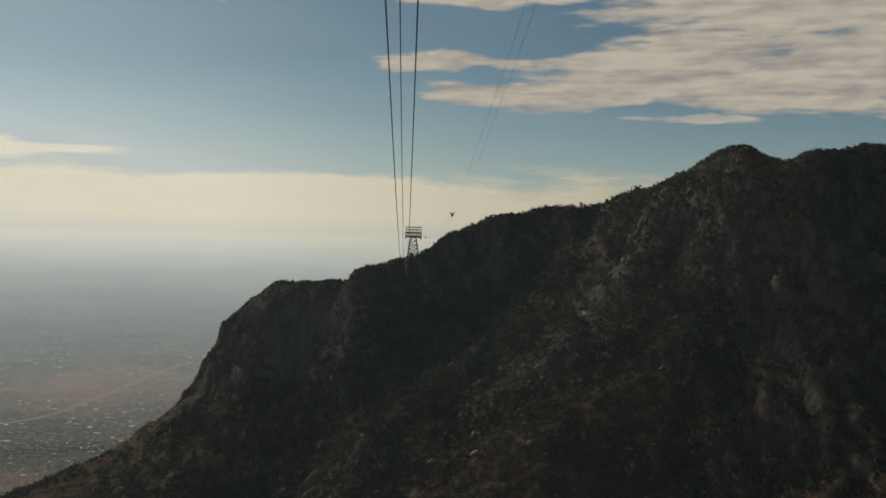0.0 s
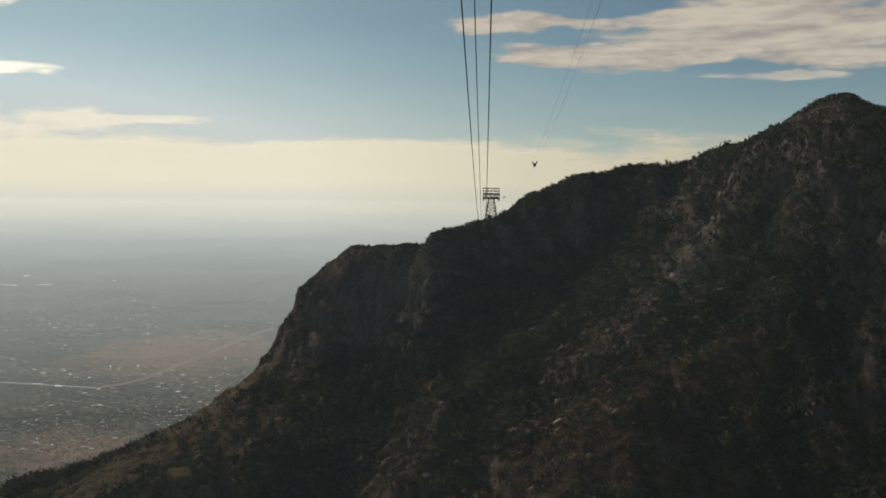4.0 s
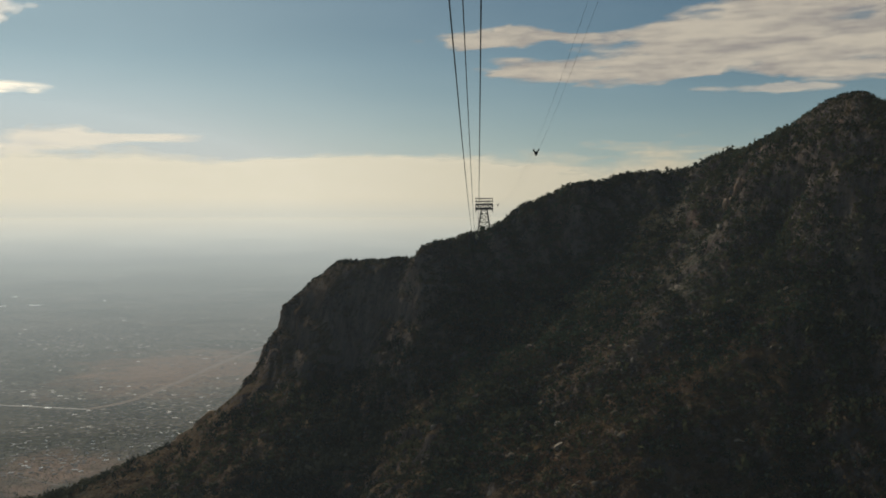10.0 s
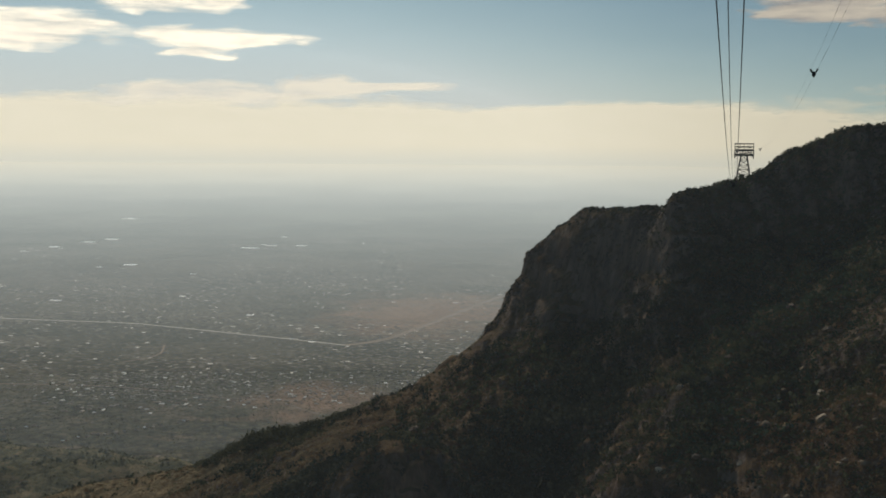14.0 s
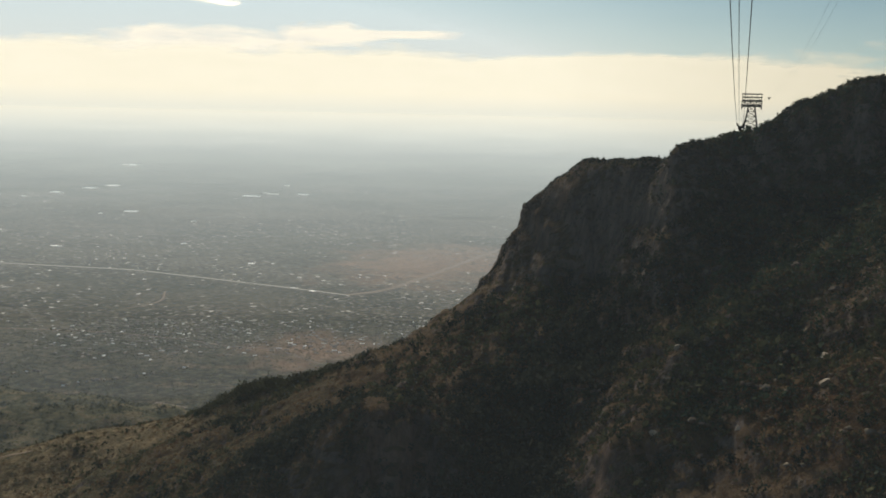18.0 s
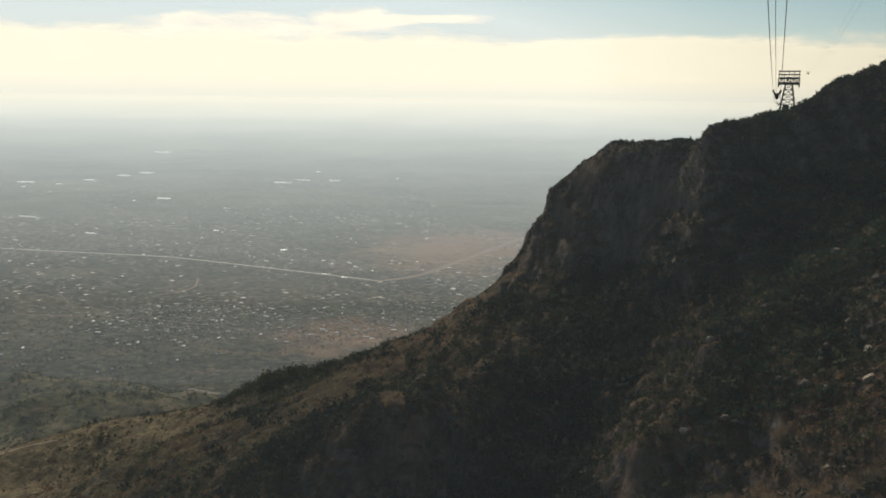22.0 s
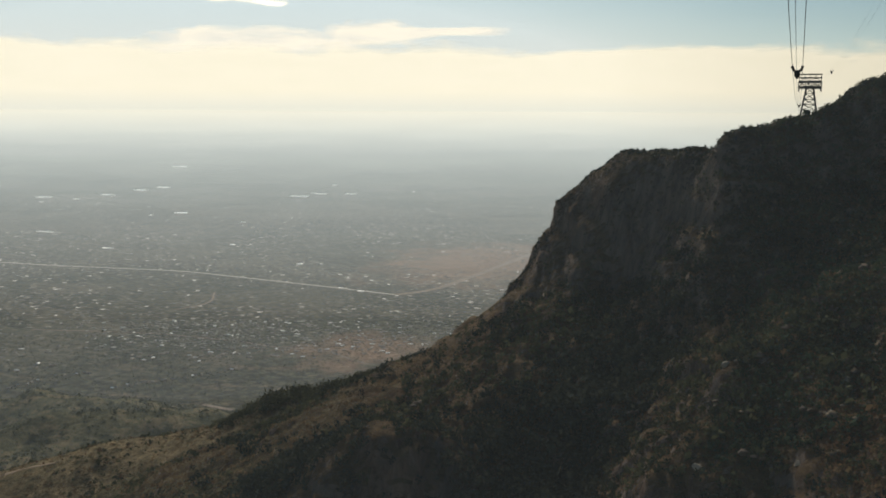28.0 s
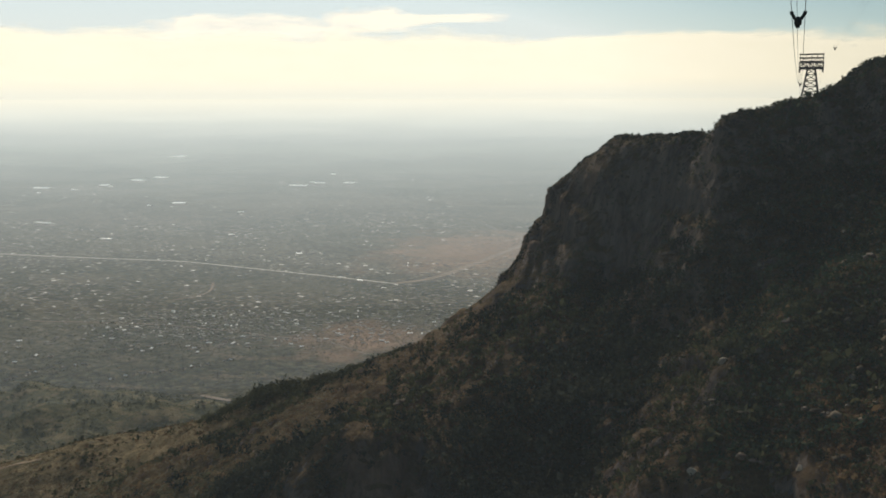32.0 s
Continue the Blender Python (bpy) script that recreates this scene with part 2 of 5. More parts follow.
MOUNTAIN = mountain_material()
SHRUB = foliage_material("shrub_leaves", (0.047, 0.054, 0.034), (0.132, 0.13, 0.068), 0.2)
DRY = foliage_material("dry_grass", (0.14, 0.09, 0.05), (0.235, 0.165, 0.09), 0.35)
RUST = foliage_material("rusty_grass", (0.15, 0.082, 0.048), (0.27, 0.178, 0.1), 0.35)
GREEN = foliage_material("green_oak_leaves", (0.034, 0.052, 0.036), (0.09, 0.118, 0.068), 0.15)
BUSH = foliage_material("oak_leaves", (0.024, 0.034, 0.03), (0.066, 0.076, 0.05), 0.1)
CONIFER = foliage_material("conifer_needles", (0.04, 0.048, 0.036), (0.1, 0.1, 0.066), 0.12)
ROCK = simple("pale_granite", (0.16, 0.12, 0.088), 0.9, 0, 0.4, 1.6)
STEEL = simple("weathered_steel", (0.068, 0.066, 0.063), 0.85, 0.0, 0.3, 1.5)
CABLE = simple("greased_wire_rope", (0.05, 0.05, 0.05), 0.6, 0.5, 0.3, 3.0)
BARK = simple("bark", (0.09, 0.065, 0.045), 0.95, 0, 0.3, 4.0)


# ---- mesh helpers ----
def mesh_of(name, verts, faces, material, uv=None, smooth=False):
    me = bpy.data.meshes.new(name)
    verts = np.asarray(verts, dtype=np.float32)
    faces = np.asarray(faces, dtype=np.int32)
    n = faces.shape[1]
    me.vertices.add(len(verts))
    me.vertices.foreach_set("co", verts.ravel())
    me.loops.add(faces.size)
    me.loops.foreach_set("vertex_index", faces.ravel())
    me.polygons.add(len(faces))
    me.polygons.foreach_set("loop_start", np.arange(0, faces.size, n, dtype=np.int32))
    if smooth:
        me.polygons.foreach_set("use_smooth", np.ones(len(faces), dtype=bool))
    me.update(calc_edges=True)
    if uv is not None:
        lay = me.uv_layers.new(name="UVMap")
        lay.data.foreach_set("uv", np.asarray(uv, dtype=np.float32)[faces.ravel()].ravel())
    me.materials.append(material)
    return me


def part(name, bm, material, parent, label=""):
    me = bpy.data.meshes.new(name)
    bm.to_mesh(me)
    bm.free()
    me.materials.append(material)
    ob = new(name, me)
    ob.parent = parent
    return tagged(ob, label)


def beam(bm, p, q, w, h=None):
    """A bar of section w x h from p to q."""
    p, q = Vector(p), Vector(q)
    d = q - p
    m = Matrix.Translation((p + q) / 2) @ d.to_track_quat("Z", "Y").to_matrix().to_4x4()
    bmesh.ops.create_cube(bm, size=1, matrix=m @ Matrix.Diagonal((w, h or w, d.length, 1)))


def tube(name, pts, radius, material, sides=8):
    """A round rope along pts."""
    pts = np.asarray(pts, dtype=float)
    tan = np.gradient(pts, axis=0)
    tan /= np.linalg.norm(tan, axis=1)[:, None]
    side = np.cross(tan, (0, 0, 1.0))
    side /= np.linalg.norm(side, axis=1)[:, None]
    up = np.cross(side, tan)
    ang = np.arange(sides) * 2 * math.pi / sides
    v = pts[:, None] + radius * (np.cos(ang)[None, :, None] * side[:, None] + np.sin(ang)[None, :, None] * up[:, None])
    n = len(pts)
    i, j = np.meshgrid(np.arange(n - 1), np.arange(sides), indexing="ij")
    k = (j + 1) % sides
    f = np.stack([i * sides + j, i * sides + k, (i + 1) * sides + k, (i + 1) * sides + j], -1).reshape(-1, 4)
    return mesh_of(name, v.reshape(-1, 3), f, material, smooth=True)


# ---- the mountain: a surface spanned between its crests, cliff feet, spurs and gullies ----
CREST = [(-130, 588, 648), (-121, 594, 663), (-110.5, 600, 687), (-104, 606, 699.5), (-92.5, 608, 711), (-79, 608, 721.5), (-58, 592, 722.8),
         (-34, 566, 723.5), (-28, 560, 732), (-22, 562, 734), (-4, 577, 738.5), (8, 588, 741), (19, 590, 749),
         (33, 590, 756), (53, 582, 761), (79, 600, 769), (104, 592, 771), (123, 600, 775), (140, 596, 780)]
PEAK_SPUR = [(140, 596, 780), (139, 545, 782), (139, 500, 786), (139, 480, 789), (141, 465, 793), (144, 452, 794), (148, 440, 794), (152, 427, 788),
             (157, 413, 783), (166, 408, 790), (185, 404, 794), (200, 403, 794), (215, 402, 796)]
SPUR_BACK = [(175, 540, 745), (165, 480, 764), (172, 448, 764), (182, 428, 762), (200, 424, 762), (235, 420, 758)]
CLIFF_WEST = [(-136, 600, 643), (-139, 615, 638), (-134, 640, 636), (-120, 655, 652)]
CLIFF_FOOT = [(101, 575, 758), (72, 568, 743), (45, 562, 726), (18, 550, 710), (-11, 530, 699), (-40, 536, 689), (-62, 561, 670),
              (-88, 564, 668), (-122, 568, 654)]
FLANK = [(-130, 588, 648), (-151, 588, 634), (-176, 585, 616), (-209, 585, 596), (-243, 585, 578), (-280, 585, 559),
         (-318, 585, 538), (-357, 585, 521), (-399, 585, 503), (-520, 600, 452), (-700, 640, 385)]
TREE_SPUR = [(-230, 830, 568), (-297, 785, 540), (-330, 772, 528), (-362, 765, 523), (-380, 762, 512.5), (-402, 760, 501),
             (-428, 757, 490), (-455, 752, 481), (-483, 748, 475), (-522, 742, 467), (-565, 735, 455), (-640, 725, 435)]
GULLY = [(-50, 514, 663), (-58, 482, 637), (-64, 445, 612), (-70, 405, 588), (-80, 340, 552), (-100, 200, 490)]
WEST_SLOPE = [(-116, 417, 636.7), (-130, 410, 633), (-165, 465, 615), (-202, 514, 603.6), (-236, 519, 586.5), (-331, 532, 542)]
SCREE = [(125, 560, 768), (110, 500, 742), (70, 450, 707), (30, 428, 666.5), (29, 404, 664.5), (7, 398, 651.5)]
SCREE_EDGE = [(0, 455, 668), (-16, 439, 659), (-24, 428, 646.5), (-32, 411, 641)]
SCREE_RIGHT = [(125, 450, 746), (110, 430, 717), (90, 395, 692), (62, 385, 680), (40, 340, 650)]
EAST_GULLY = [(136, 392, 722), (128, 375, 695), (115, 330, 655), (90, 250, 610)]
EAST_SPUR = [(180, 385, 755), (165, 365, 722), (155, 340, 690), (150, 290, 655), (150, 200, 610)]
NEAR = [(-330, 400, 505), (-205, 440, 588), (-200, 250, 500), (-120, 300, 575), (0, 250, 595), (70, 250, 615), (0, 60, 540), (-200, 0, 450),
        (200, 0, 600), (0, -250, 500), (330, 250, 690), (330, 520, 770), (-400, 150, 400), (-700, 200, 300), (-600, -250, 300)]
CREST_BACK = [(-100, 642, 690), (-75, 640, 704), (-52, 622, 708), (-30, 598, 711), (-8, 608, 718),
              (8, 614, 722), (30, 622, 730), (60, 622, 740), (95, 632, 747), (140, 632, 755)]
FLANK_BACK = [(-165, 635, 600), (-220, 640, 560), (-300, 650, 514), (-400, 660, 482), (-520, 675, 450)]
BEHIND = [(-90, 720, 650), (0, 670, 690), (60, 670, 710), (130, 670, 735), (240, 560, 760), (-200, 730, 545),
          (-250, 930, 450), (-450, 900, 400), (100, 900, 560), (320, 800, 640), (0, 1200, 330), (300, 1250, 350)]
FOOTHILLS = [(-1400, 1510, 200), (-1235, 1500, 225), (-1058, 1500, 240), (-893, 1500, 246), (-850, 1490, 230), (-790, 1470, 190)]
FOOTHILL_NEAR = [(-1234, 1220, 200), (-1034, 1150, 235), (-860, 1080, 275), (-720, 1000, 310), (-600, 880, 370)]
FOOT = [(-1500, 2100, 0), (-1150, 2200, 0), (-700, 2100, 10), (-200, 2000, 10), (400, 2000, 20), (-1800, 1500, 0), (-1800, 800, 0),
        (-1500, 0, 30), (-1250, 1820, 40), (-900, 1750, 50), (-780, 1330, 120), (-620, 1150, 190), (-1250, 1000, 140)]


def dense(line, step):
    out = []
    for p, q in zip(line, line[1:]):
        n = max(1, int(math.dist(p, q) / step))
        out += [tuple(p[i] + (q[i] - p[i]) * k / n for i in range(3)) for k in range(n)]
    return out + [line[-1]]


def spline_nodes():
    pts = []
    for line, step in ((CREST, 12), (PEAK_SPUR, 14), (CLIFF_FOOT, 18), (FLANK, 35), (TREE_SPUR, 40), (GULLY, 35),
                       (WEST_SLOPE, 40), (SCREE, 40), (SCREE_EDGE, 12), (SCREE_RIGHT, 40), (EAST_GULLY, 30), (EAST_SPUR, 35),
                       (CLIFF_WEST, 15), (CREST_BACK, 20), (SPUR_BACK, 20), (FLANK_BACK, 50), (FOOTHILLS, 120), (FOOTHILL_NEAR, 100)):
        pts += dense(line, step)
    pts += NEAR + BEHIND + FOOT
    pts = np.array(pts, dtype=float)
    keep = []
    for i, p in enumerate(pts):
        if all(np.hypot(*(p[:2] - pts[j][:2])) > 4 for j in keep):
            keep.append(i)
    return pts[keep]


NODES = spline_nodes()
SOFT = 5.0


def kernel(ax, ay, bx, by):
    return np.sqrt((ax[:, None] - bx[None]) ** 2 + (ay[:, None] - by[None]) ** 2 + SOFT * SOFT)


def solve_spline():
    n = len(NODES)
    A = np.zeros((n + 1, n + 1))
    A[:n, :n] = kernel(NODES[:, 0], NODES[:, 1], NODES[:, 0], NODES[:, 1])
    A[:n, n] = A[n, :n] = 1
    return np.linalg.solve(A, np.append(NODES[:, 2], 0))


WEIGHTS = solve_spline()


def hash2(i, j, k):
    h = np.sin(i * 127.1 + j * 311.7 + k * 74.7) * 43758.5453
    return h - np.floor(h)


def value_noise(x, y, k):
    i, j = np.floor(x), np.floor(y)
    u, v = x - i, y - j
    u, v = u * u * (3 - 2 * u), v * v * (3 - 2 * v)
    return ((hash2(i, j, k) * (1 - u) + hash2(i + 1, j, k) * u) * (1 - v)
            + (hash2(i, j + 1, k) * (1 - u) + hash2(i + 1, j + 1, k) * u) * v) * 2 - 1


def fractal(x, y, size, octaves, k, ridged=False):
    out, amp = np.zeros_like(x), 1.0
    for o in range(octaves):
        n = value_noise(x / size + 17.3 * o, y / size - 9.1 * o, k + o)
        out += amp * ((1 - 2 * np.abs(n)) if ridged else n)
        size, amp = size / 2.03, amp * 0.52
    return out


def base_height(x, y):
    z = np.empty_like(x)
    for s in range(0, len(x), 20000):
        sl = slice(s, s + 20000)
        z[sl] = kernel(x[sl], y[sl], NODES[:, 0], NODES[:, 1]) @ WEIGHTS[:-1] + WEIGHTS[-1]
    return z


def height(x, y):
    x, y = np.asarray(x, dtype=float), np.asarray(y, dtype=float)
    near = np.clip((900 - np.hypot(x, y - 450)) / 500, 0, 1)
    near = near * (1 - 0.85 * np.exp(-(np.hypot(x - 148, (y - 450) * 0.7) / 34) ** 2))      # the peak is smoother
    rib = fractal(x, 0.25 * y, 21, 4, 61, True) * 4.0
    z = base_height(x + near * fractal(x, y, 25, 2, 67) * 2.0, y + near * (rib - 1.0))
    crest = np.clip(np.abs(z - 735) / 40, 0.25, 1)
    crest = crest * np.clip((800 - z) / 30, 0.25, 1)
    z += near * fractal(x + 0.3 * z, y, 38, 4, 3, True) * 2.2 * crest
    z += near * fractal(x, y + 0.4 * z, 11, 3, 11, True) * 0.8
    z -= 1.6 * near
    far = np.clip((np.hypot(x, y - 450) - 400) / 500, 0, 1)
    z += far * fractal(x, y, 150, 6, 23, True) * 15 * np.clip(z / 150, 0, 1)
    return z


def spread(lo, hi, a, b, fine, coarse):
    """Grid lines: fine between a and b, wider and wider outside."""
    mid = list(np.arange(a, b, fine))
    left, s = [a], fine
    while left[-1] > lo:
        s = min(s * 1.09, coarse)
        left.append(left[-1] - s)
    right, s = [mid[-1]], fine
    while right[-1] < hi:
        s = min(s * 1.09, coarse)
        right.append(right[-1] + s)
    return np.array(left[:0:-1] + mid + right[1:])


GX = spread(-1900, 420, -300, 230, 1.5, 24)
GY = spread(-350, 2200, 330, 640, 1.3, 24)
mx, my = np.meshgrid(GX, GY)
MZ = height(mx.ravel(), my.ravel()).reshape(mx.shape)
nx, ny = len(GX), len(GY)
jj, ii = np.meshgrid(np.arange(ny - 1), np.arange(nx - 1), indexing="ij")
q = (jj * nx + ii).ravel()


def weathered():
    """The surface with ledges, ribs and hollows broken into its steep faces."""
    gy, gx = np.gradient(MZ, GY, GX)
    steep = np.clip((np.hypot(gx, gy) - 0.55) / 1.2, 0, 1)
    ln = np.sqrt(gx * gx + gy * gy + 1)
    near = np.clip((900 - np.hypot(mx, my - 450)) / 400, 0, 1)
    along, z = (mx + 0.6 * my).ravel(), MZ.ravel()
    bend = along + 5.0 * fractal(along, z, 30, 2, 201)
    d = fractal(bend, z * 0.16, 19, 3, 131, True) * 2.6 + fractal(bend, z * 0.22, 8, 3, 151, True) * 1.2      # buttresses and clefts
    d += fractal(along, z * 2.0, 13, 3, 171, True) * 0.7 + fractal(along, z, 3.6, 2, 191, True) * 0.4           # ledges and broken blocks
    d = (d.reshape(MZ.shape) - 1.5) * steep * near
    return -gx / ln * d, -gy / ln * d, d / ln


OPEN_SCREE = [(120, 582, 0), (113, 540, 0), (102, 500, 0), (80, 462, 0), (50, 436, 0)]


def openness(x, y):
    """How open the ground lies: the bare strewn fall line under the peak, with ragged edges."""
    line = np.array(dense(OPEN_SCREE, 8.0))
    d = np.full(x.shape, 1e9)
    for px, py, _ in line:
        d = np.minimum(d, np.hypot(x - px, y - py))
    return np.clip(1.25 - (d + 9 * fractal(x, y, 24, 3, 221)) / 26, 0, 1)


SHIFT = weathered()
mountain = new("mountain", mesh_of("mountain", np.stack([(mx + SHIFT[0]).ravel(), (my + SHIFT[1]).ravel(), (MZ + SHIFT[2]).ravel()], 1),
                                   np.stack([q, q + 1, q + nx + 1, q + nx], 1), MOUNTAIN, smooth=True))
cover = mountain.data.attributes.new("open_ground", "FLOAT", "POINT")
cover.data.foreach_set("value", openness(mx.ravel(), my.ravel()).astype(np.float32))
tagged(mountain, "steep brown and olive rocky mountainside with shaded cliffs", "mountain", kind="structure")


def ground_z(x, y):
    """Height of the mountain's mesh."""
    x, y = np.atleast_1d(np.asarray(x, float)), np.atleast_1d(np.asarray(y, float))
    i = np.clip(np.searchsorted(GX, x) - 1, 0, nx - 2)
    j = np.clip(np.searchsorted(GY, y) - 1, 0, ny - 2)
    u, v = (x - GX[i]) / (GX[i + 1] - GX[i]), (y - GY[j]) / (GY[j + 1] - GY[j])
    return (MZ[j, i] * (1 - u) + MZ[j, i + 1] * u) * (1 - v) + (MZ[j + 1, i] * (1 - u) + MZ[j + 1, i + 1] * u) * v


def on_face(x, y):
    """Spots on the broken surface over (x, y)."""
    i, j = np.clip(np.searchsorted(GX, x) - 1, 0, nx - 2), np.clip(np.searchsorted(GY, y) - 1, 0, ny - 2)
    u, v = (x - GX[i]) / (GX[i + 1] - GX[i]), (y - GY[j]) / (GY[j + 1] - GY[j])
    dx, dy, dz = ((s[j, i] * (1 - u) + s[j, i + 1] * u) * (1 - v) + (s[j + 1, i] * (1 - u) + s[j + 1, i + 1] * u) * v for s in SHIFT)
    return x + dx, y + dy, ground_z(x, y) + dz


# ---- the plain: flat near the mountain; its far reach closes up to the horizon as a backdrop ----
EYE = np.array([0.0, 70.0, 745.0])
FLAT, RIM = 3500.0, 4800.0


def plain_place(x, y):
    """Where a spot of the endless plain lies on the sheet."""
    x, y = np.asarray(x, float), np.asarray(y, float)
    dx, dy = x - EYE[0], y - EYE[1]
    r = np.hypot(dx, dy) + 1e-6
    az = np.degrees(np.arctan2(dx, dy))
    k = np.cos(np.radians(np.clip(-20 - az, 0, 38)))
    u = r * k
    over = u > FLAT
    tan = EYE[2] / np.maximum(u, 1)
    uu = np.where(over, FLAT + (1 - tan * FLAT / EYE[2]) * (RIM - FLAT), u)
    z = np.where(over, EYE[2] - uu * tan, 0.0)
    s = uu / u
    return EYE[0] + dx * s, EYE[1] + dy * s, z


def hazed_glow(t, c):
    """On the rim: where it begins, and colour c as glow with the distance's haze painted in."""
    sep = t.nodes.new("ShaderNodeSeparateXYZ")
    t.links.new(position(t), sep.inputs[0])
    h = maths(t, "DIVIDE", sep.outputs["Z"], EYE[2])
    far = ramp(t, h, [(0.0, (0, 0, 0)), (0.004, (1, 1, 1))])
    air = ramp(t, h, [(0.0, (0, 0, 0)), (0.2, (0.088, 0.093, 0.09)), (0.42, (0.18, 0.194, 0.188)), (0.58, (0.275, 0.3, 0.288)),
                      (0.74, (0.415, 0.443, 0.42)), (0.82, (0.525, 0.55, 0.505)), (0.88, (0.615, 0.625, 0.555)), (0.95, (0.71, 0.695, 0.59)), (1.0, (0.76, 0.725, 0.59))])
    # the painted haze is duller away from the sun's side
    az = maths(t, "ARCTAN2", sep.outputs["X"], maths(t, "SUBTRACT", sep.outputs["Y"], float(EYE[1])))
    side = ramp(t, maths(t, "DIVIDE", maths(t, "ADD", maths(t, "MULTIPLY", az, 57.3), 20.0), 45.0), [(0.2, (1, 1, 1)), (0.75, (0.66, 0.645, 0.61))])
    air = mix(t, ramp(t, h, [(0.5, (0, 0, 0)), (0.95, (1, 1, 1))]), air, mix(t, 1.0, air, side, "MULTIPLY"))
    # lower and thicker haze banks, painted in long flat layers
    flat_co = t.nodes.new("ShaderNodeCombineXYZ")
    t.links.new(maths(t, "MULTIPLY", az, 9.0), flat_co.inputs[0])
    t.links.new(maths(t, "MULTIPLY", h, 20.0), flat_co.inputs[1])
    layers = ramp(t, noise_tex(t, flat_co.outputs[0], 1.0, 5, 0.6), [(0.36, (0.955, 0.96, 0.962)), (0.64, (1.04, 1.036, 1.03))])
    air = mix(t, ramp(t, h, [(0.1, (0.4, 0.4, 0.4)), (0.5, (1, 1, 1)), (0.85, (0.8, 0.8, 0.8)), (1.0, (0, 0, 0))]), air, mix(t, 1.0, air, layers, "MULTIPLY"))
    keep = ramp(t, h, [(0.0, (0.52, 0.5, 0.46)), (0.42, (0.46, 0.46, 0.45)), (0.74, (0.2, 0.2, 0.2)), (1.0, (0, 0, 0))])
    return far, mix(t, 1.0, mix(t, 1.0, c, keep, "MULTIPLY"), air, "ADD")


def build_plain():
    az = np.radians(np.concatenate([np.arange(-180, -60, 6), np.arange(-60, 30, 0.75), np.arange(30, 181, 6)]))
    r = np.concatenate([np.arange(200, 3300, 155), np.arange(3300, 4700, 12.5), np.geomspace(4700, 250000, 70)])
    A, R = np.meshgrid(az, r)
    X, Y = EYE[0] + R * np.sin(A), EYE[1] + R * np.cos(A)
    x, y, z = plain_place(X.ravel(), Y.ravel())
    n = len(az)
    j, i = np.meshgrid(np.arange(len(r) - 1), np.arange(n - 1), indexing="ij")
    k = (j * n + i).ravel()
    uv = np.stack([X.ravel(), Y.ravel()], 1) / 1000
    m, t, b, c = plain_material()
    # the closing rim is a backdrop of distance: it glows, haze painted in more and more evenly towards the horizon
    far, glow = hazed_glow(t, c)
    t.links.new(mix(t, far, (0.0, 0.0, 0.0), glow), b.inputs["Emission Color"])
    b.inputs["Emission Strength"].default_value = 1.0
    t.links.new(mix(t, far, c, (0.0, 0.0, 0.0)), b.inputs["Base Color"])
    ob = new("ground", mesh_of("ground", np.stack([x, y, z], 1), np.stack([k, k + 1, k + n + 1, k + n], 1), m, uv, True))
    tagged(ob, "wide tan and grey plain with scattered settlement and painted-in haze", "ground", kind="structure")


build_plain()


def haze_sheet(radius, thick, top, crown=1.0):
    """A thin translucent sheet standing in for lit haze; crown: how much denser it is below its top."""
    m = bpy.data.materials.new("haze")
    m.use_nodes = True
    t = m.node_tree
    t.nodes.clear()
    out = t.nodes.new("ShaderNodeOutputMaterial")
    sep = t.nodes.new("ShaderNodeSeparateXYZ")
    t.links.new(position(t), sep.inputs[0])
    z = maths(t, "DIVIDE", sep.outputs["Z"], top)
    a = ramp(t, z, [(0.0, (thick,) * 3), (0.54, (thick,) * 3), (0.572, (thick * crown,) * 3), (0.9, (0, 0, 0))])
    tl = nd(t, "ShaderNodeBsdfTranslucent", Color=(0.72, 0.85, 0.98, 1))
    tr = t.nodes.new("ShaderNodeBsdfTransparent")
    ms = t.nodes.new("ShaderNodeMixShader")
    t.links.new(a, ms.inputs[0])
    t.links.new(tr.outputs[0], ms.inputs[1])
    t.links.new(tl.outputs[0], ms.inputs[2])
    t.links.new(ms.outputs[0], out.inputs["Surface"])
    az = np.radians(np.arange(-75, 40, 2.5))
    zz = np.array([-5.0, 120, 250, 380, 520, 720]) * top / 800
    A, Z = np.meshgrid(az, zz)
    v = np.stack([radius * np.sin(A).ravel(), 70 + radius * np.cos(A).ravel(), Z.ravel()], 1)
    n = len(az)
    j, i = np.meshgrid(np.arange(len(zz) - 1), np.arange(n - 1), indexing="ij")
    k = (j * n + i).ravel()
    ob = new("haze_sheet", mesh_of("haze_sheet", v, np.stack([k, k + 1, k + n + 1, k + n], 1), m, smooth=True))
    tagged(ob, "added translucent sheet standing in for sunlit haze", "haze", kind="structure")


# added nearest sheet lifts the mountain's dark tones as glare would
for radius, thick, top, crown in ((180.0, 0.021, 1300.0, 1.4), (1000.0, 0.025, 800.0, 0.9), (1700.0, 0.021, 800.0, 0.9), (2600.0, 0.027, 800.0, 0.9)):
    haze_sheet(radius, thick, top, crown)


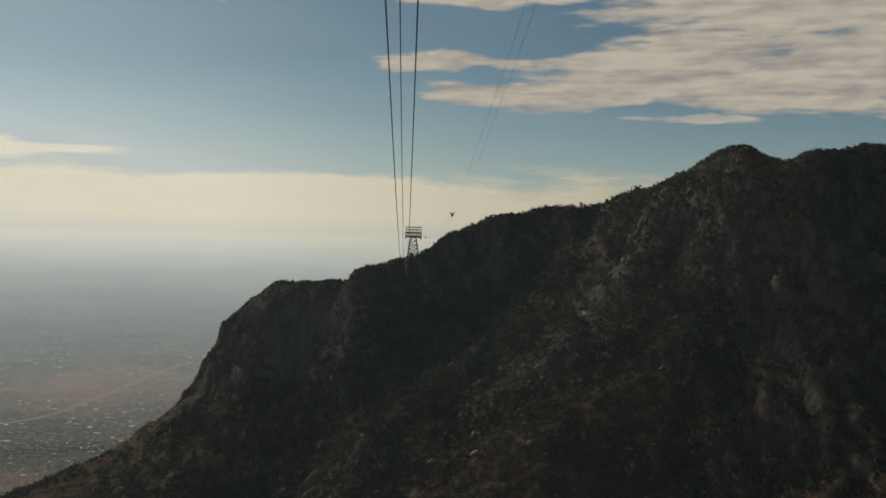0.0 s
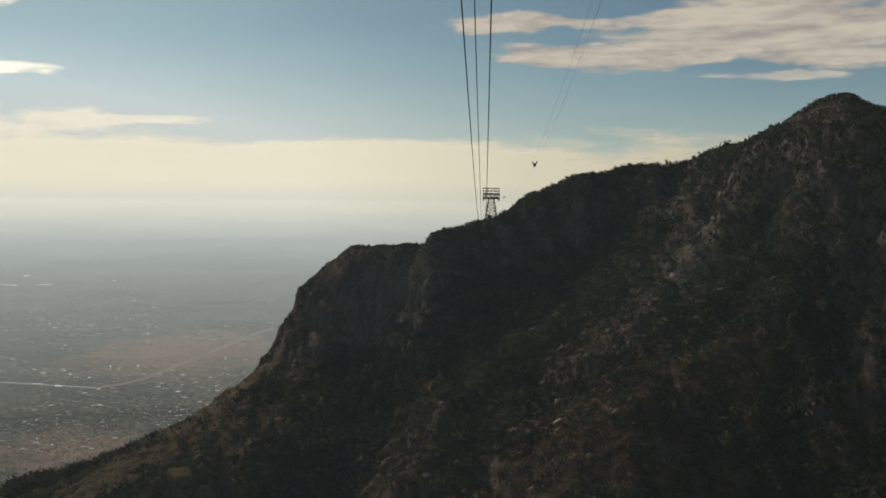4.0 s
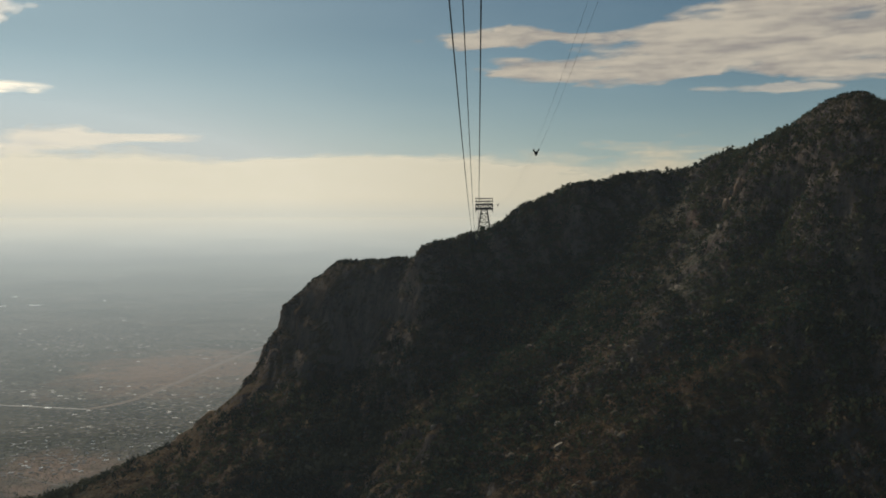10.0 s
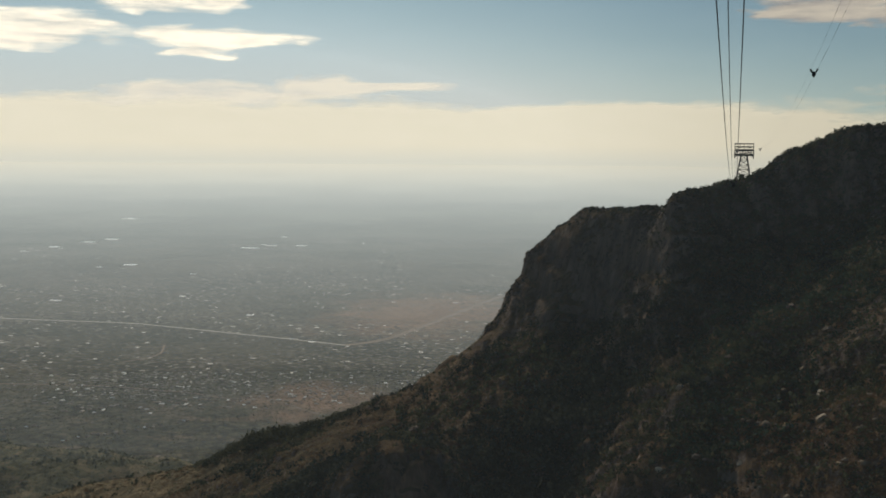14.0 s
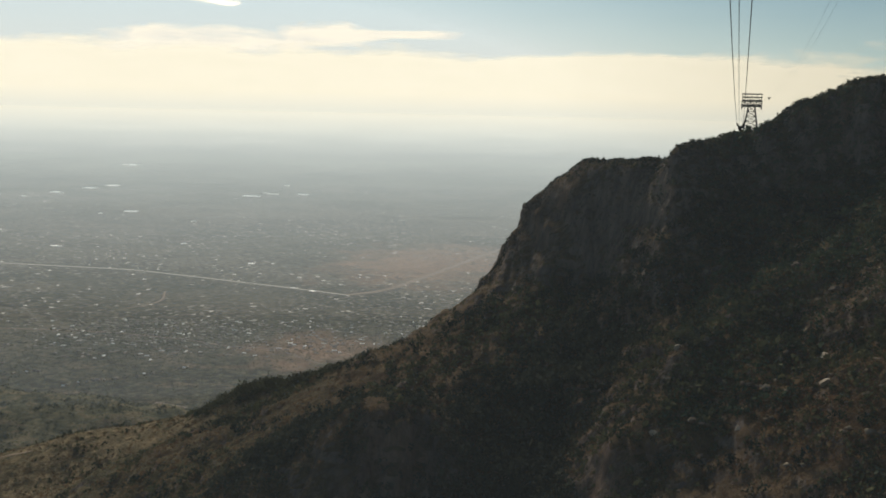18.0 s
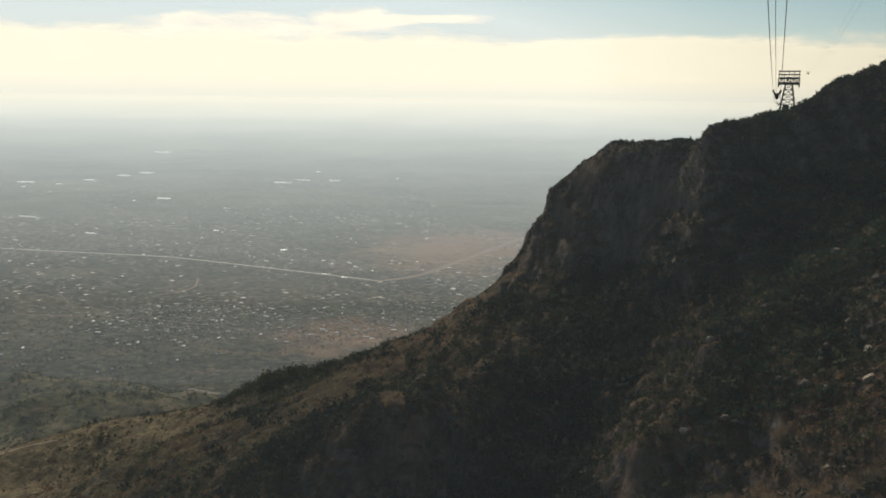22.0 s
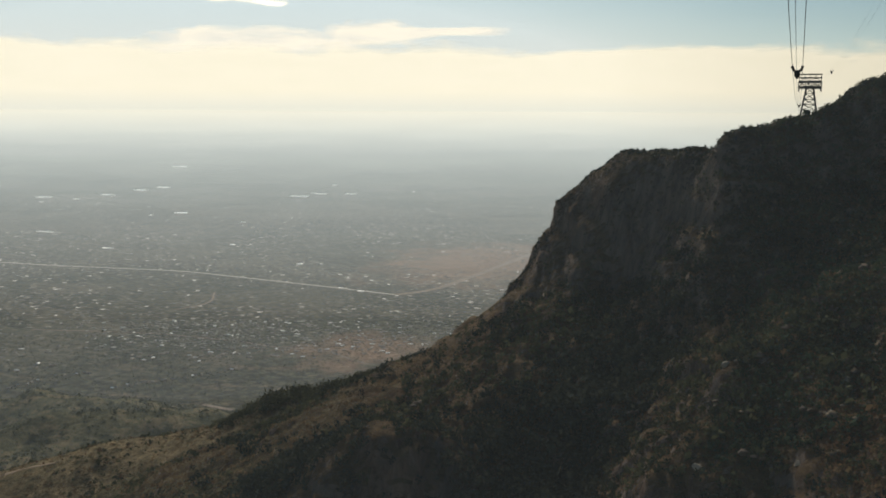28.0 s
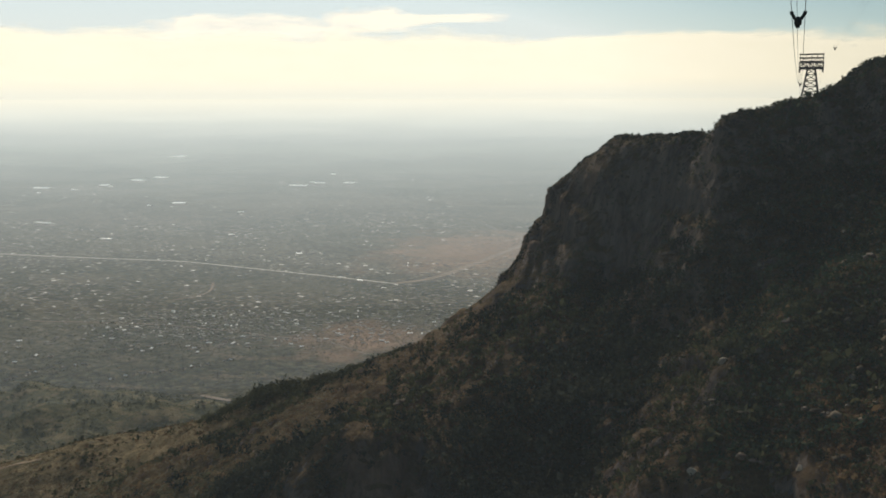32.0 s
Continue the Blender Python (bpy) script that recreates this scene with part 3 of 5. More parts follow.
# ---- sky backdrop: cloud deck on the horizon and cloud banks ----
def cloud_material(name, colour, dim, scale, stretch, low, high, edge, strength=1.0, low_colour=None, low_span=3.0, fade_right=False):
    """A glowing sheet of cloud with frayed edges; its UV runs in degrees, its fade in a second layer."""
    m = bpy.data.materials.new(name)
    m.use_nodes = True
    t = m.node_tree
    t.nodes.clear()
    out = t.nodes.new("ShaderNodeOutputMaterial")
    uv = t.nodes.new("ShaderNodeUVMap")
    uv.uv_map = "UVMap"
    fade = t.nodes.new("ShaderNodeUVMap")
    fade.uv_map = "fade"
    fsep = t.nodes.new("ShaderNodeSeparateXYZ")
    t.links.new(fade.outputs[0], fsep.inputs[0])
    mp = nd(t, "ShaderNodeMapping")
    mp.inputs["Scale"].default_value = (1, stretch, 1)
    t.links.new(uv.outputs[0], mp.inputs["Vector"])
    n = noise_tex(t, mp.outputs[0], scale, 9, 0.58)
    n2 = noise_tex(t, mp.outputs[0], scale * 2.6, 6, 0.6)
    thin = nd(t, "ShaderNodeMapping")
    thin.inputs["Scale"].default_value = (0.55, stretch * 1.5, 1)
    thin.inputs["Rotation"].default_value = (0, 0, radians(-3))
    t.links.new(uv.outputs[0], thin.inputs["Vector"])
    wisps = noise_tex(t, thin.outputs[0], scale * 1.2, 6, 0.55)
    a = maths(t, "ADD", maths(t, "MULTIPLY", maths(t, "SUBTRACT", n, 0.5), edge), fsep.outputs["X"])
    a = maths(t, "ADD", a, maths(t, "MULTIPLY", maths(t, "SUBTRACT", wisps, 0.5), edge * 0.6))
    alpha = ramp(t, a, [(low, (0, 0, 0)), (high, (1, 1, 1))])
    em = t.nodes.new("ShaderNodeEmission")
    em.inputs["Strength"].default_value = strength
    body = ramp(t, maths(t, "ADD", maths(t, "MULTIPLY", n2, 0.45), maths(t, "MULTIPLY", wisps, 0.55)), [(0.38, dim), (0.58, colour)])
    # horizon haze painted into the glow low down
    if low_colour:
        usep = t.nodes.new("ShaderNodeSeparateXYZ")
        t.links.new(uv.outputs[0], usep.inputs[0])
        body = mix(t, ramp(t, maths(t, "DIVIDE", usep.outputs["Y"], low_span), [(0.0, (0, 0, 0)), (0.6, (1, 1, 1))]), low_colour, body)
    # glow painted duller away from the sun's side
    if fade_right:
        asep = t.nodes.new("ShaderNodeSeparateXYZ")
        t.links.new(uv.outputs[0], asep.inputs[0])
        body = mix(t, 1.0, body, ramp(t, maths(t, "DIVIDE", maths(t, "ADD", asep.outputs["X"], 20.0), 45.0), [(0.2, (1, 1, 1)), (0.75, (0.66, 0.645, 0.61))]), "MULTIPLY")
    t.links.new(body, em.inputs["Color"])
    tr = t.nodes.new("ShaderNodeBsdfTransparent")
    ms = t.nodes.new("ShaderNodeMixShader")
    t.links.new(alpha, ms.inputs[0])
    t.links.new(tr.outputs[0], ms.inputs[1])
    t.links.new(em.outputs[0], ms.inputs[2])
    t.links.new(ms.outputs[0], out.inputs["Surface"])
    return m


def sky_patch(name, az0, az1, el0, el1, radius, fade_of, material, label):
    az, el = np.linspace(az0, az1, 241), np.linspace(el0, el1, 121)
    A, E = np.meshgrid(az, el)
    a, e = np.radians(A.ravel()), np.radians(E.ravel())
    v = EYE + (radius / np.cos(np.radians(np.clip(-20 - A.ravel(), 0, 38))))[:, None] * np.stack([np.sin(a) * np.cos(e), np.cos(a) * np.cos(e), np.sin(e)], 1)
    n = len(az)
    j, i = np.meshgrid(np.arange(len(el) - 1), np.arange(n - 1), indexing="ij")
    k = (j * n + i).ravel()
    f = np.stack([k, k + 1, k + n + 1, k + n], 1)
    me = mesh_of(name, v, f, material, np.stack([A.ravel(), E.ravel()], 1), True)
    lay = me.uv_layers.new(name="fade")
    fd = np.stack([fade_of(A.ravel(), E.ravel()), np.zeros(A.size)], 1).astype(np.float32)
    lay.data.foreach_set("uv", fd[f.ravel()].ravel())
    ob = new(name, me)
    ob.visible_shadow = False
    return tagged(ob, label, "cloud", kind="structure")


def streaks(*ovals):
    """Fade of a group of lens-shaped streaks with frayed outlines: azimuth, elevation and half sizes in degrees."""
    def fade(a, e):
        a = a + 1.3 * fractal(a, e * 3, 3.0, 3, 301)
        e = e + 0.22 * fractal(a, e * 3, 2.4, 3, 331)
        return np.maximum.reduce([np.clip(1.5 * (1 - ((a - ca) / wa) ** 2 - ((e - ce) / we) ** 2), -0.9, 1.15) for ca, ce, wa, we in ovals])
    return fade


def deck_fade(a, e):
    """The deck's top is crisp beyond the tower and soft on both sides."""
    top = 3.3 + 0.22 * fractal(a, a * 0, 7.0, 4, 351)
    soft = 1.05 - 0.6 * np.exp(-((a + 9) / 9) ** 2) + 1.6 * np.clip((a + 1) / 7, 0, 1)
    return np.clip(0.35 + (top - e) / soft, -0.6, 1.3) * np.clip((e + 1.2) / 0.9, 0.0, 1)


def haze_fade(a, e):
    """Haze painted pale low in the sky, and the sun's glow painted round its side."""
    sunny = np.exp(-((a + 30) / 21) ** 2)
    return np.clip((10 - e) / 8, 0, 1) ** 1.5 * (0.32 + 1.15 * sunny) + 0.5 * np.clip((21 - e) / 19, 0, 1) * (0.02 + 1.35 * sunny)


DECK = cloud_material("cloud_deck", (0.82, 0.76, 0.6), (0.79, 0.735, 0.575), 0.34, 3.5, 0.1, 0.75, 1.7, low_colour=(0.7, 0.685, 0.58), low_span=1.6, fade_right=True)
BANK = cloud_material("cloud_bank", (0.545, 0.49, 0.4), (0.33, 0.305, 0.28), 0.2, 4.0, 0.15, 0.75, 2.8)
BRIGHT = cloud_material("bright_cloud", (1.2, 1.1, 0.89), (0.8, 0.76, 0.65), 0.22, 5.0, 0.25, 1.1, 2.8)
PUFF = cloud_material("pale_cloud", (0.84, 0.78, 0.64), (0.72, 0.69, 0.6), 0.2, 4.0, 0.1, 2.4, 2.4)
VEIL = cloud_material("white_wisp", (0.8, 0.78, 0.7), (0.65, 0.65, 0.6), 0.5, 1.2, 0.2, 3.4, 2.4)
WISP = cloud_material("grey_wisp", (0.5, 0.47, 0.4), (0.4, 0.39, 0.36), 0.25, 4.5, 0.2, 3.6, 2.4)
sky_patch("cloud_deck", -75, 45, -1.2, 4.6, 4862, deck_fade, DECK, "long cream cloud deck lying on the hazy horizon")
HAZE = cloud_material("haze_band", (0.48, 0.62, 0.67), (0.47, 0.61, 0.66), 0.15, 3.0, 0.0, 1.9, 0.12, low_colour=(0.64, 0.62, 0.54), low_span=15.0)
sky_patch("haze_band", -75, 45, 2.0, 22, 4890, haze_fade, HAZE, "glowing sheet above the cloud deck with haze and sun glow painted in")
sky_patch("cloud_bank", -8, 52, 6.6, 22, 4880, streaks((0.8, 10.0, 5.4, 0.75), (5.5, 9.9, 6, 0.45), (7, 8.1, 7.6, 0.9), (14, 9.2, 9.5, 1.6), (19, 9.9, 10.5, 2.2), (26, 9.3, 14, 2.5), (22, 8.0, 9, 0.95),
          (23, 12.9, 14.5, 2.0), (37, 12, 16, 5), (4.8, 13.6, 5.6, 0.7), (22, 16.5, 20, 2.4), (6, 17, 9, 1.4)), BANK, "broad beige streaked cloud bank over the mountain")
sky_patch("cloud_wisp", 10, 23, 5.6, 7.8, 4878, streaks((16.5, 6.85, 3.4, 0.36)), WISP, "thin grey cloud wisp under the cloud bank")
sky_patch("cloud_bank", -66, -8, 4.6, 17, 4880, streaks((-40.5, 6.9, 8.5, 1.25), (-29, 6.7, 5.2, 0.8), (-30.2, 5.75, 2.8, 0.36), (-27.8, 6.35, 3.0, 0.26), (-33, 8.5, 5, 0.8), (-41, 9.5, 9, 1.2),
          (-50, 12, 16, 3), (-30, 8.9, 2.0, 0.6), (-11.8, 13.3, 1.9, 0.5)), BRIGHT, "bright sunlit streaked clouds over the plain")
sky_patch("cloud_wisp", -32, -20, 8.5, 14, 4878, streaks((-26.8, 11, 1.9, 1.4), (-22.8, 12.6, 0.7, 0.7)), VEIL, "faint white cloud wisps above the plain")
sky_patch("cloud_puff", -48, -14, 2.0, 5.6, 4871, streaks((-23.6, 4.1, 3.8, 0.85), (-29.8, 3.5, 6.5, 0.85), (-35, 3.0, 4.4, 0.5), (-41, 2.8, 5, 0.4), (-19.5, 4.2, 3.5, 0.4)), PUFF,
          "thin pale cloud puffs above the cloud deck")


# ---- the cableway ----
def cable_left(y):
    d = y - 350.0
    return 741.7 + np.where(d < 0, 0.4e-4 * d * d - 3.4e-7 * d ** 3, 1.37e-4 * d * d)


def cable_right(y):
    d = np.maximum(480.0 - y, 0)
    return 751.3 - 6.5e-5 * d * d + 4.16e-7 * d ** 3


TOWER_X, TOWER_Y, TOWER_TOP = 3.0, 587.0, 756.0
GAUGE = 0.72


def left_x(y):
    return -0.25 - 0.5 * y / TOWER_Y


def right_x(y):
    return 8.4 - 1.65 * y / TOWER_Y


def rope(name, fx, side, fz, drop, radius, label, group):
    y = np.concatenate([np.arange(-60, TOWER_Y, 6), [TOWER_Y]])
    tail = np.arange(6, 240, 12.0)
    yy = np.concatenate([y, TOWER_Y + tail])
    zz = np.concatenate([fz(y) - drop, fz(TOWER_Y) - drop - 0.42 * tail])
    ob = new(name, tube(name, np.stack([fx(yy) + side, yy, zz], 1), radius, CABLE))
    tagged(ob, label, "cable", group)


for fx, fz, grp, rad in ((left_x, cable_left, "cables of the near track", 0.0185), (right_x, cable_right, "cables of the far track", 0.009)):
    for g in (-0.5, 0.5):
        rope("track_cable", fx, g * GAUGE, fz, 0, rad, "dark steel track cable running to the tower", grp)
    if fx is left_x:
        rope("haul_cable", fx, 0, fz, 1.1, 0.012, "thin dark haul rope hanging between track cables", grp)


def lattice_tower():
    """A tapered lattice tower with a wide saddle platform and railings."""
    root = tagged(new("cableway_tower"), "grey steel lattice cableway tower standing on the ridge", "tower")
    root.location = (TOWER_X, TOWER_Y, TOWER_TOP)
    top_z, foot_z = -6.0, -20.0
    tw, bw, td, bd = 1.45, 3.7, 1.3, 3.1           # half widths at top and foot

    def corner(sx, sy, k):
        return Vector((sx * (tw + (bw - tw) * k), sy * (td + (bd - td) * k), top_z + (foot_z - top_z) * k))

    corners = [(-1, -1), (1, -1), (1, 1), (-1, 1)]
    for c in corners:
        bm = bmesh.new()
        beam(bm, corner(*c, 0), corner(*c, 1), 0.55)
        part("leg", bm, STEEL, root)
        bm = bmesh.new()
        f = corner(*c, 1)
        bmesh.ops.create_cube(bm, size=1, matrix=Matrix.Translation(f + Vector((0, 0, -0.8))) @ Matrix.Diagonal((1.4, 1.4, 2.2, 1)))
        bmesh.ops.bevel(bm, geom=bm.edges[:], offset=0.08, segments=1, affect="EDGES")
        part("footing", bm, CONCRETE, root, "grey concrete footing")
    ks = [0, 0.17, 0.34, 0.5, 0.66, 1.0]
    for a, b in zip(corners, corners[1:] + corners[:1]):
        for k in ks[:-1]:
            bm = bmesh.new()
            beam(bm, corner(*a, k), corner(*b, k), 0.28)
            part("strut", bm, STEEL, root)
        for k, l in zip(ks, ks[1:]):
            if l < 1:
                for p, q in ((a, b), (b, a)):
                    bm = bmesh.new()
                    beam(bm, corner(*p, k), corner(*q, l), 0.26)
                    part("brace", bm, STEEL, root)
            else:
                mid = (corner(*a, k) + corner(*b, k)) / 2
                for p in (a, b):
                    bm = bmesh.new()
                    beam(bm, mid, corner(*p, 0.97), 0.26)
                    part("brace", bm, STEEL, root)
    # platform: two deep girders, floor beams and cross ties
    for sy in (-1.4, 1.4):
        for z, w in ((-3.3, 0.9), (-5.7, 1.1)):
            bm = bmesh.new()
            beam(bm, (-4.6, sy, z), (4.6, sy, z), 0.4, w)
            part("girder", bm, STEEL, root)
        for k in range(8):
            x = -4.6 + 9.2 * k / 7
            bm = bmesh.new()
            beam(bm, (x, sy, -3.3), (x, sy, -5.8), 0.4)
            if k < 7:
                x2 = -4.6 + 9.2 * (k + 1) / 7
                zz = (-3.4, -5.7) if k % 2 else (-5.7, -3.4)
                beam(bm, (x, sy, zz[0]), (x2, sy, zz[1]), 0.3)
            part("web", bm, STEEL, root)
    for k in range(7):
        x = -4.5 + 1.5 * k
        bm = bmesh.new()
        beam(bm, (x, -1.5, -5.5), (x, 1.5, -5.5), 0.16)
        part("floor_beam", bm, STEEL, root)
    bm = bmesh.new()
    beam(bm, (-4.6, 0, -5.3), (4.6, 0, -5.3), 2.4, 0.3)
    part("walkway", bm, STEEL, root)
    # gantry frame above the platform
    for sy in (-1.4, 1.4):
        for z in (-0.12, -1.6):
            bm = bmesh.new()
            beam(bm, (-4.75, sy, z), (4.75, sy, z), 0.5)
            part("gantry_rail", bm, STEEL, root)
        for x in (-4.4, -2.2, 0, 2.2, 4.4):
            bm = bmesh.new()
            beam(bm, (x, sy, -0.1), (x, sy, -3.3), 0.24)
            part("gantry_post", bm, STEEL, root)
        for k in range(4):
            x = -4.4 + 2.2 * k
            bm = bmesh.new()
            za, zb = (-1.6, -3.2) if k % 2 else (-3.2, -1.6)
            beam(bm, (x, sy, za), (x + 2.2, sy, zb), 0.15)
            part("gantry_brace", bm, STEEL, root)
    for x in (-4.4, 0, 4.4):
        bm = bmesh.new()
        beam(bm, (x, -1.4, -0.12), (x, 1.4, -0.12), 0.16)
        part("gantry_tie", bm, STEEL, root)
    # saddles and hanging rope guides at both ends
    for sx in (-1, 1):
        for off in (-0.36, 0.36):
            bm = bmesh.new()
            x = sx * 3.75 + off
            for k in range(8):
                y0, y1 = -2.4 + 0.6 * k, -1.8 + 0.6 * k
                beam(bm, (x, y0, -6.15 - 0.06 * y0 * y0), (x, y1, -6.15 - 0.06 * y1 * y1), 0.16, 0.3)
            part("saddle", bm, STEEL, root)
        bm = bmesh.new()
        beam(bm, (sx * 4.5, -0.9, -5.8), (sx * 4.5, -0.9, -7.4), 0.5, 0.3)
        beam(bm, (sx * 4.5, 0.9, -5.8), (sx * 4.5, 0.9, -7.4), 0.5, 0.3)
        beam(bm, (sx * 4.5, -1.1, -7.3), (sx * 4.5, 1.1, -7.3), 0.3, 0.3)
        part("rope_guide", bm, STEEL, root)


def slack_carrier(x, y, z, label):
    """A rope carrier: two horns that ride the track cables and a sheave body slung between them."""
    root = tagged(new("rope_carrier"), label, "carrier", "rope carriers")
    root.location = (x, y, z)
    for s in (-1, 1):
        bm = bmesh.new()
        beam(bm, (s * 0.38, 0, 0.09), (s * 0.33, 0, -0.1), 0.07, 0.2)
        beam(bm, (s * 0.34, 0, -0.06), (s * 0.15, 0, -0.36), 0.12, 0.18)
        part("horn", bm, STEEL, root)
    bm = bmesh.new()
    bmesh.ops.create_icosphere(bm, subdivisions=2, radius=1, matrix=Matrix.Translation((0, 0, -0.5)) @ Matrix.Diagonal((0.23, 0.2, 0.31, 1)))
    body = part("body", bm, STEEL, root)
    bm = bmesh.new()
    bmesh.ops.create_cone(bm, cap_ends=True, segments=14, radius1=0.1, radius2=0.1, depth=0.2,
                          matrix=Matrix.Translation((0, 0, -0.76)) @ Matrix.Rotation(math.pi / 2, 4, "Y"))
    part("sheave", bm, STEEL, body)


CONCRETE = simple("weathered_concrete", (0.32, 0.3, 0.27), 0.9, 0, 0.2, 2.0)
lattice_tower()
for y in (207, 395):
    slack_carrier(float(left_x(y)), y, float(cable_left(y)), "dark steel rope carrier on the near track cables")
for y in (183, 420):
    slack_carrier(float(right_x(y)), y, float(cable_right(y)), "small dark rope carrier on the far track cables")


# ---- vegetation and rocks ----
rng = np.random.default_rng(7)


def leaf_cluster(n, rx, rz, leaf, gen, lift=0.0):
    """n small tilted leaf sprays spread through a lumpy crown: verts (n*4, 3)."""
    d = gen.normal(size=(n, 3))
    d /= np.linalg.norm(d, axis=1)[:, None]
    rad = gen.uniform(0.45, 1.0, n) ** 0.6
    lump = 1 + 0.3 * np.sin(3 * np.arctan2(d[:, 1], d[:, 0]) + gen.uniform(0, 6))
    c = d * (rad * lump)[:, None] * np.array([rx, rx, rz])
    c[:, 2] += rz * 0.75 + lift
    u = gen.normal(size=(n, 3))
    u /= np.linalg.norm(u, axis=1)[:, None]
    w = np.cross(u, d + 0.4 * gen.normal(size=(n, 3)))
    w /= np.linalg.norm(w, axis=1)[:, None] + 1e-6
    s = leaf * gen.uniform(0.6, 1.3, (n, 1))
    return np.stack([c - u * s, c - w * s * 0.6, c + u * s, c + w * s * 0.6], 1).reshape(-1, 3)


def scatter(name, xs, ys, zs, sizes, leaves, material, label, category, flat=0.75, leaf=0.42):
    kinds = [leaf_cluster(leaves, 1.0, flat, leaf, rng) for _ in range(24)]
    ang = rng.uniform(0, 2 * math.pi, len(xs))
    pick = rng.integers(0, 24, len(xs))
    K = np.stack(kinds)[pick]
    c, s = np.cos(ang)[:, None], np.sin(ang)[:, None]
    v = np.stack([K[:, :, 0] * c - K[:, :, 1] * s, K[:, :, 0] * s + K[:, :, 1] * c, K[:, :, 2]], -1) * sizes[:, None, None]
    v += np.stack([xs, ys, zs - 0.15 * sizes], -1)[:, None]
    n = len(xs) * leaves
    ob = new(name, mesh_of(name, v.reshape(-1, 3), np.arange(n * 4).reshape(n, 4), material))
    return tagged(ob, label, category, kind="stuff")


def slope_at(x, y):
    d = 4.0
    return np.hypot(ground_z(x + d, y) - ground_z(x - d, y), ground_z(x, y + d) - ground_z(x, y - d)) / (2 * d)


BOULDER_SPOTS = ((30, 422, 2.0), (28.6, 398, 2.3), (105, 480, 2.0), (-17, 440, 1.7), (-22, 402, 1.4), (4, 396, 1.3), (60, 432, 1.4), (84, 470, 1.4))


GULLY_WALL = [(-46, 514, 0), (-66, 500, 0), (-77, 474, 0), (-84, 455, 0), (-88, 430, 0), (-90, 395, 0)]


def wall_way(x, y):
    """Distance from the gully's shaded west wall."""
    line = np.array(dense(GULLY_WALL, 8.0))
    return np.min(np.hypot(x[:, None] - line[None, :, 0], y[:, None] - line[None, :, 1]), axis=1)


def gully_way(x, y):
    """Distance from the gully's bed."""
    line = np.array(dense(GULLY, 8.0))
    return np.min(np.hypot(x[:, None] - line[None, :, 0], y[:, None] - line[None, :, 1]), axis=1)


def grassiness(x, y):
    """Open golden grass on the west flank and the scree, none in the gully."""
    flank = np.clip((-88 - x) / 40, 0, 1)
    scree = np.clip((x + 35) / 30, 0, 1) * np.clip((500 - y) / 60, 0, 1) * np.clip((110 - x) / 30, 0, 1)
    return np.maximum(np.maximum(flank, 0.8 * scree), 1.5 * openness(x, y)) - 0.9 * np.exp(-(gully_way(x, y) / 22) ** 2)


def hillside(n, x0, x1, y0, y1, cover, k, steepest=1.5, grass=0.0):
    x, y = rng.uniform(x0, x1, n), rng.uniform(y0, y1, n)
    bare = np.min([np.hypot(x - bx, (y - by + 2.0) * 0.7) for bx, by, _ in BOULDER_SPOTS], axis=0) > 3.2
    keep = bare & (fractal(x, y, 45, 4, k) + rng.normal(0, 0.45, n) > cover + grass * grassiness(x, y)) & (slope_at(x, y) < steepest * rng.uniform(0.7, 1.1, n))
    keep &= wall_way(x, y) > 24 * rng.uniform(0.6, 1.2, n)
    if grass > 0:
        keep &= gully_way(x, y) > 26 * rng.uniform(0.5, 1.2, n)
    return on_face(x[keep], y[keep])


x, y, z = hillside(62000, -300, 235, 270, 650, -0.1, 41, 6.0, 0.5)
scatter("shrubs", x, y, z, np.minimum(rng.gamma(2.2, 0.36, len(x)) + 0.25, np.where((z > 783) | ((y > 560) & (x > -105) & (x < -26)), 0.7, np.where(y > 550, 1.1, 3.0))), 15, SHRUB, "dark olive scrub oak and juniper bushes over the slope", "shrub", 0.8, 0.48)
x, y, z = hillside(36000, -300, 235, 270, 650, -0.1, 57, 2.0, -0.8)
sparse = rng.uniform(size=len(x)) > 0.75 * np.clip((z - 665) / 30, 0, 1) * (x > -40)
x, y, z = x[sparse], y[sparse], z[sparse]
scatter("dry_grass", x, y, z, np.minimum(rng.gamma(4, 0.13, len(x)) + 0.2, np.where(y > 552, 0.28, 3.0)), 8, DRY, "tawny dry grass and brush tufts between rocks", "grass", 0.5, 0.5)
x, y, z = hillside(44000, -800, -250, 380, 1050, 0.36, 41, 1.5, 0.3)
scatter("shrubs", x, y, z, rng.gamma(3, 0.3, len(x)) + 0.35, 10, SHRUB, "dark olive bushes over the lower spurs", "shrub", 0.75, 0.5)
x, y, z = hillside(52000, -1700, -450, 750, 2200, -0.02, 41)
scatter("shrubs", x, y, np.maximum(z, 0), rng.gamma(3, 0.6, len(x)) + 0.5, 5, SHRUB, "dotted dark bushes over the foothills", "shrub", 0.7, 0.55)
x, y, z = hillside(30000, -800, -250, 380, 1050, -0.3, 57, 1.5)
scatter("dry_grass", x, y, z, rng.gamma(4, 0.2, len(x)) + 0.3, 6, DRY, "tawny dry grass over the lower spurs", "grass", 0.5, 0.5)
x, y, z = hillside(17000, -60, 130, 320, 480, -0.05, 43, 2.0, 0.3)
scatter("shrubs", x, y, z, rng.gamma(2, 0.24, len(x)) + 0.15, 10, SHRUB, "small dark bushes dotted over the open scree", "shrub", 0.8, 0.5)
x, y, z = hillside(26000, -60, 130, 320, 560, -0.35, 59, 2.0, -0.3)
sparse = rng.uniform(size=len(x)) > 0.85 * np.clip((z - 670) / 30, 0, 1)
x, y, z = x[sparse], y[sparse], z[sparse]
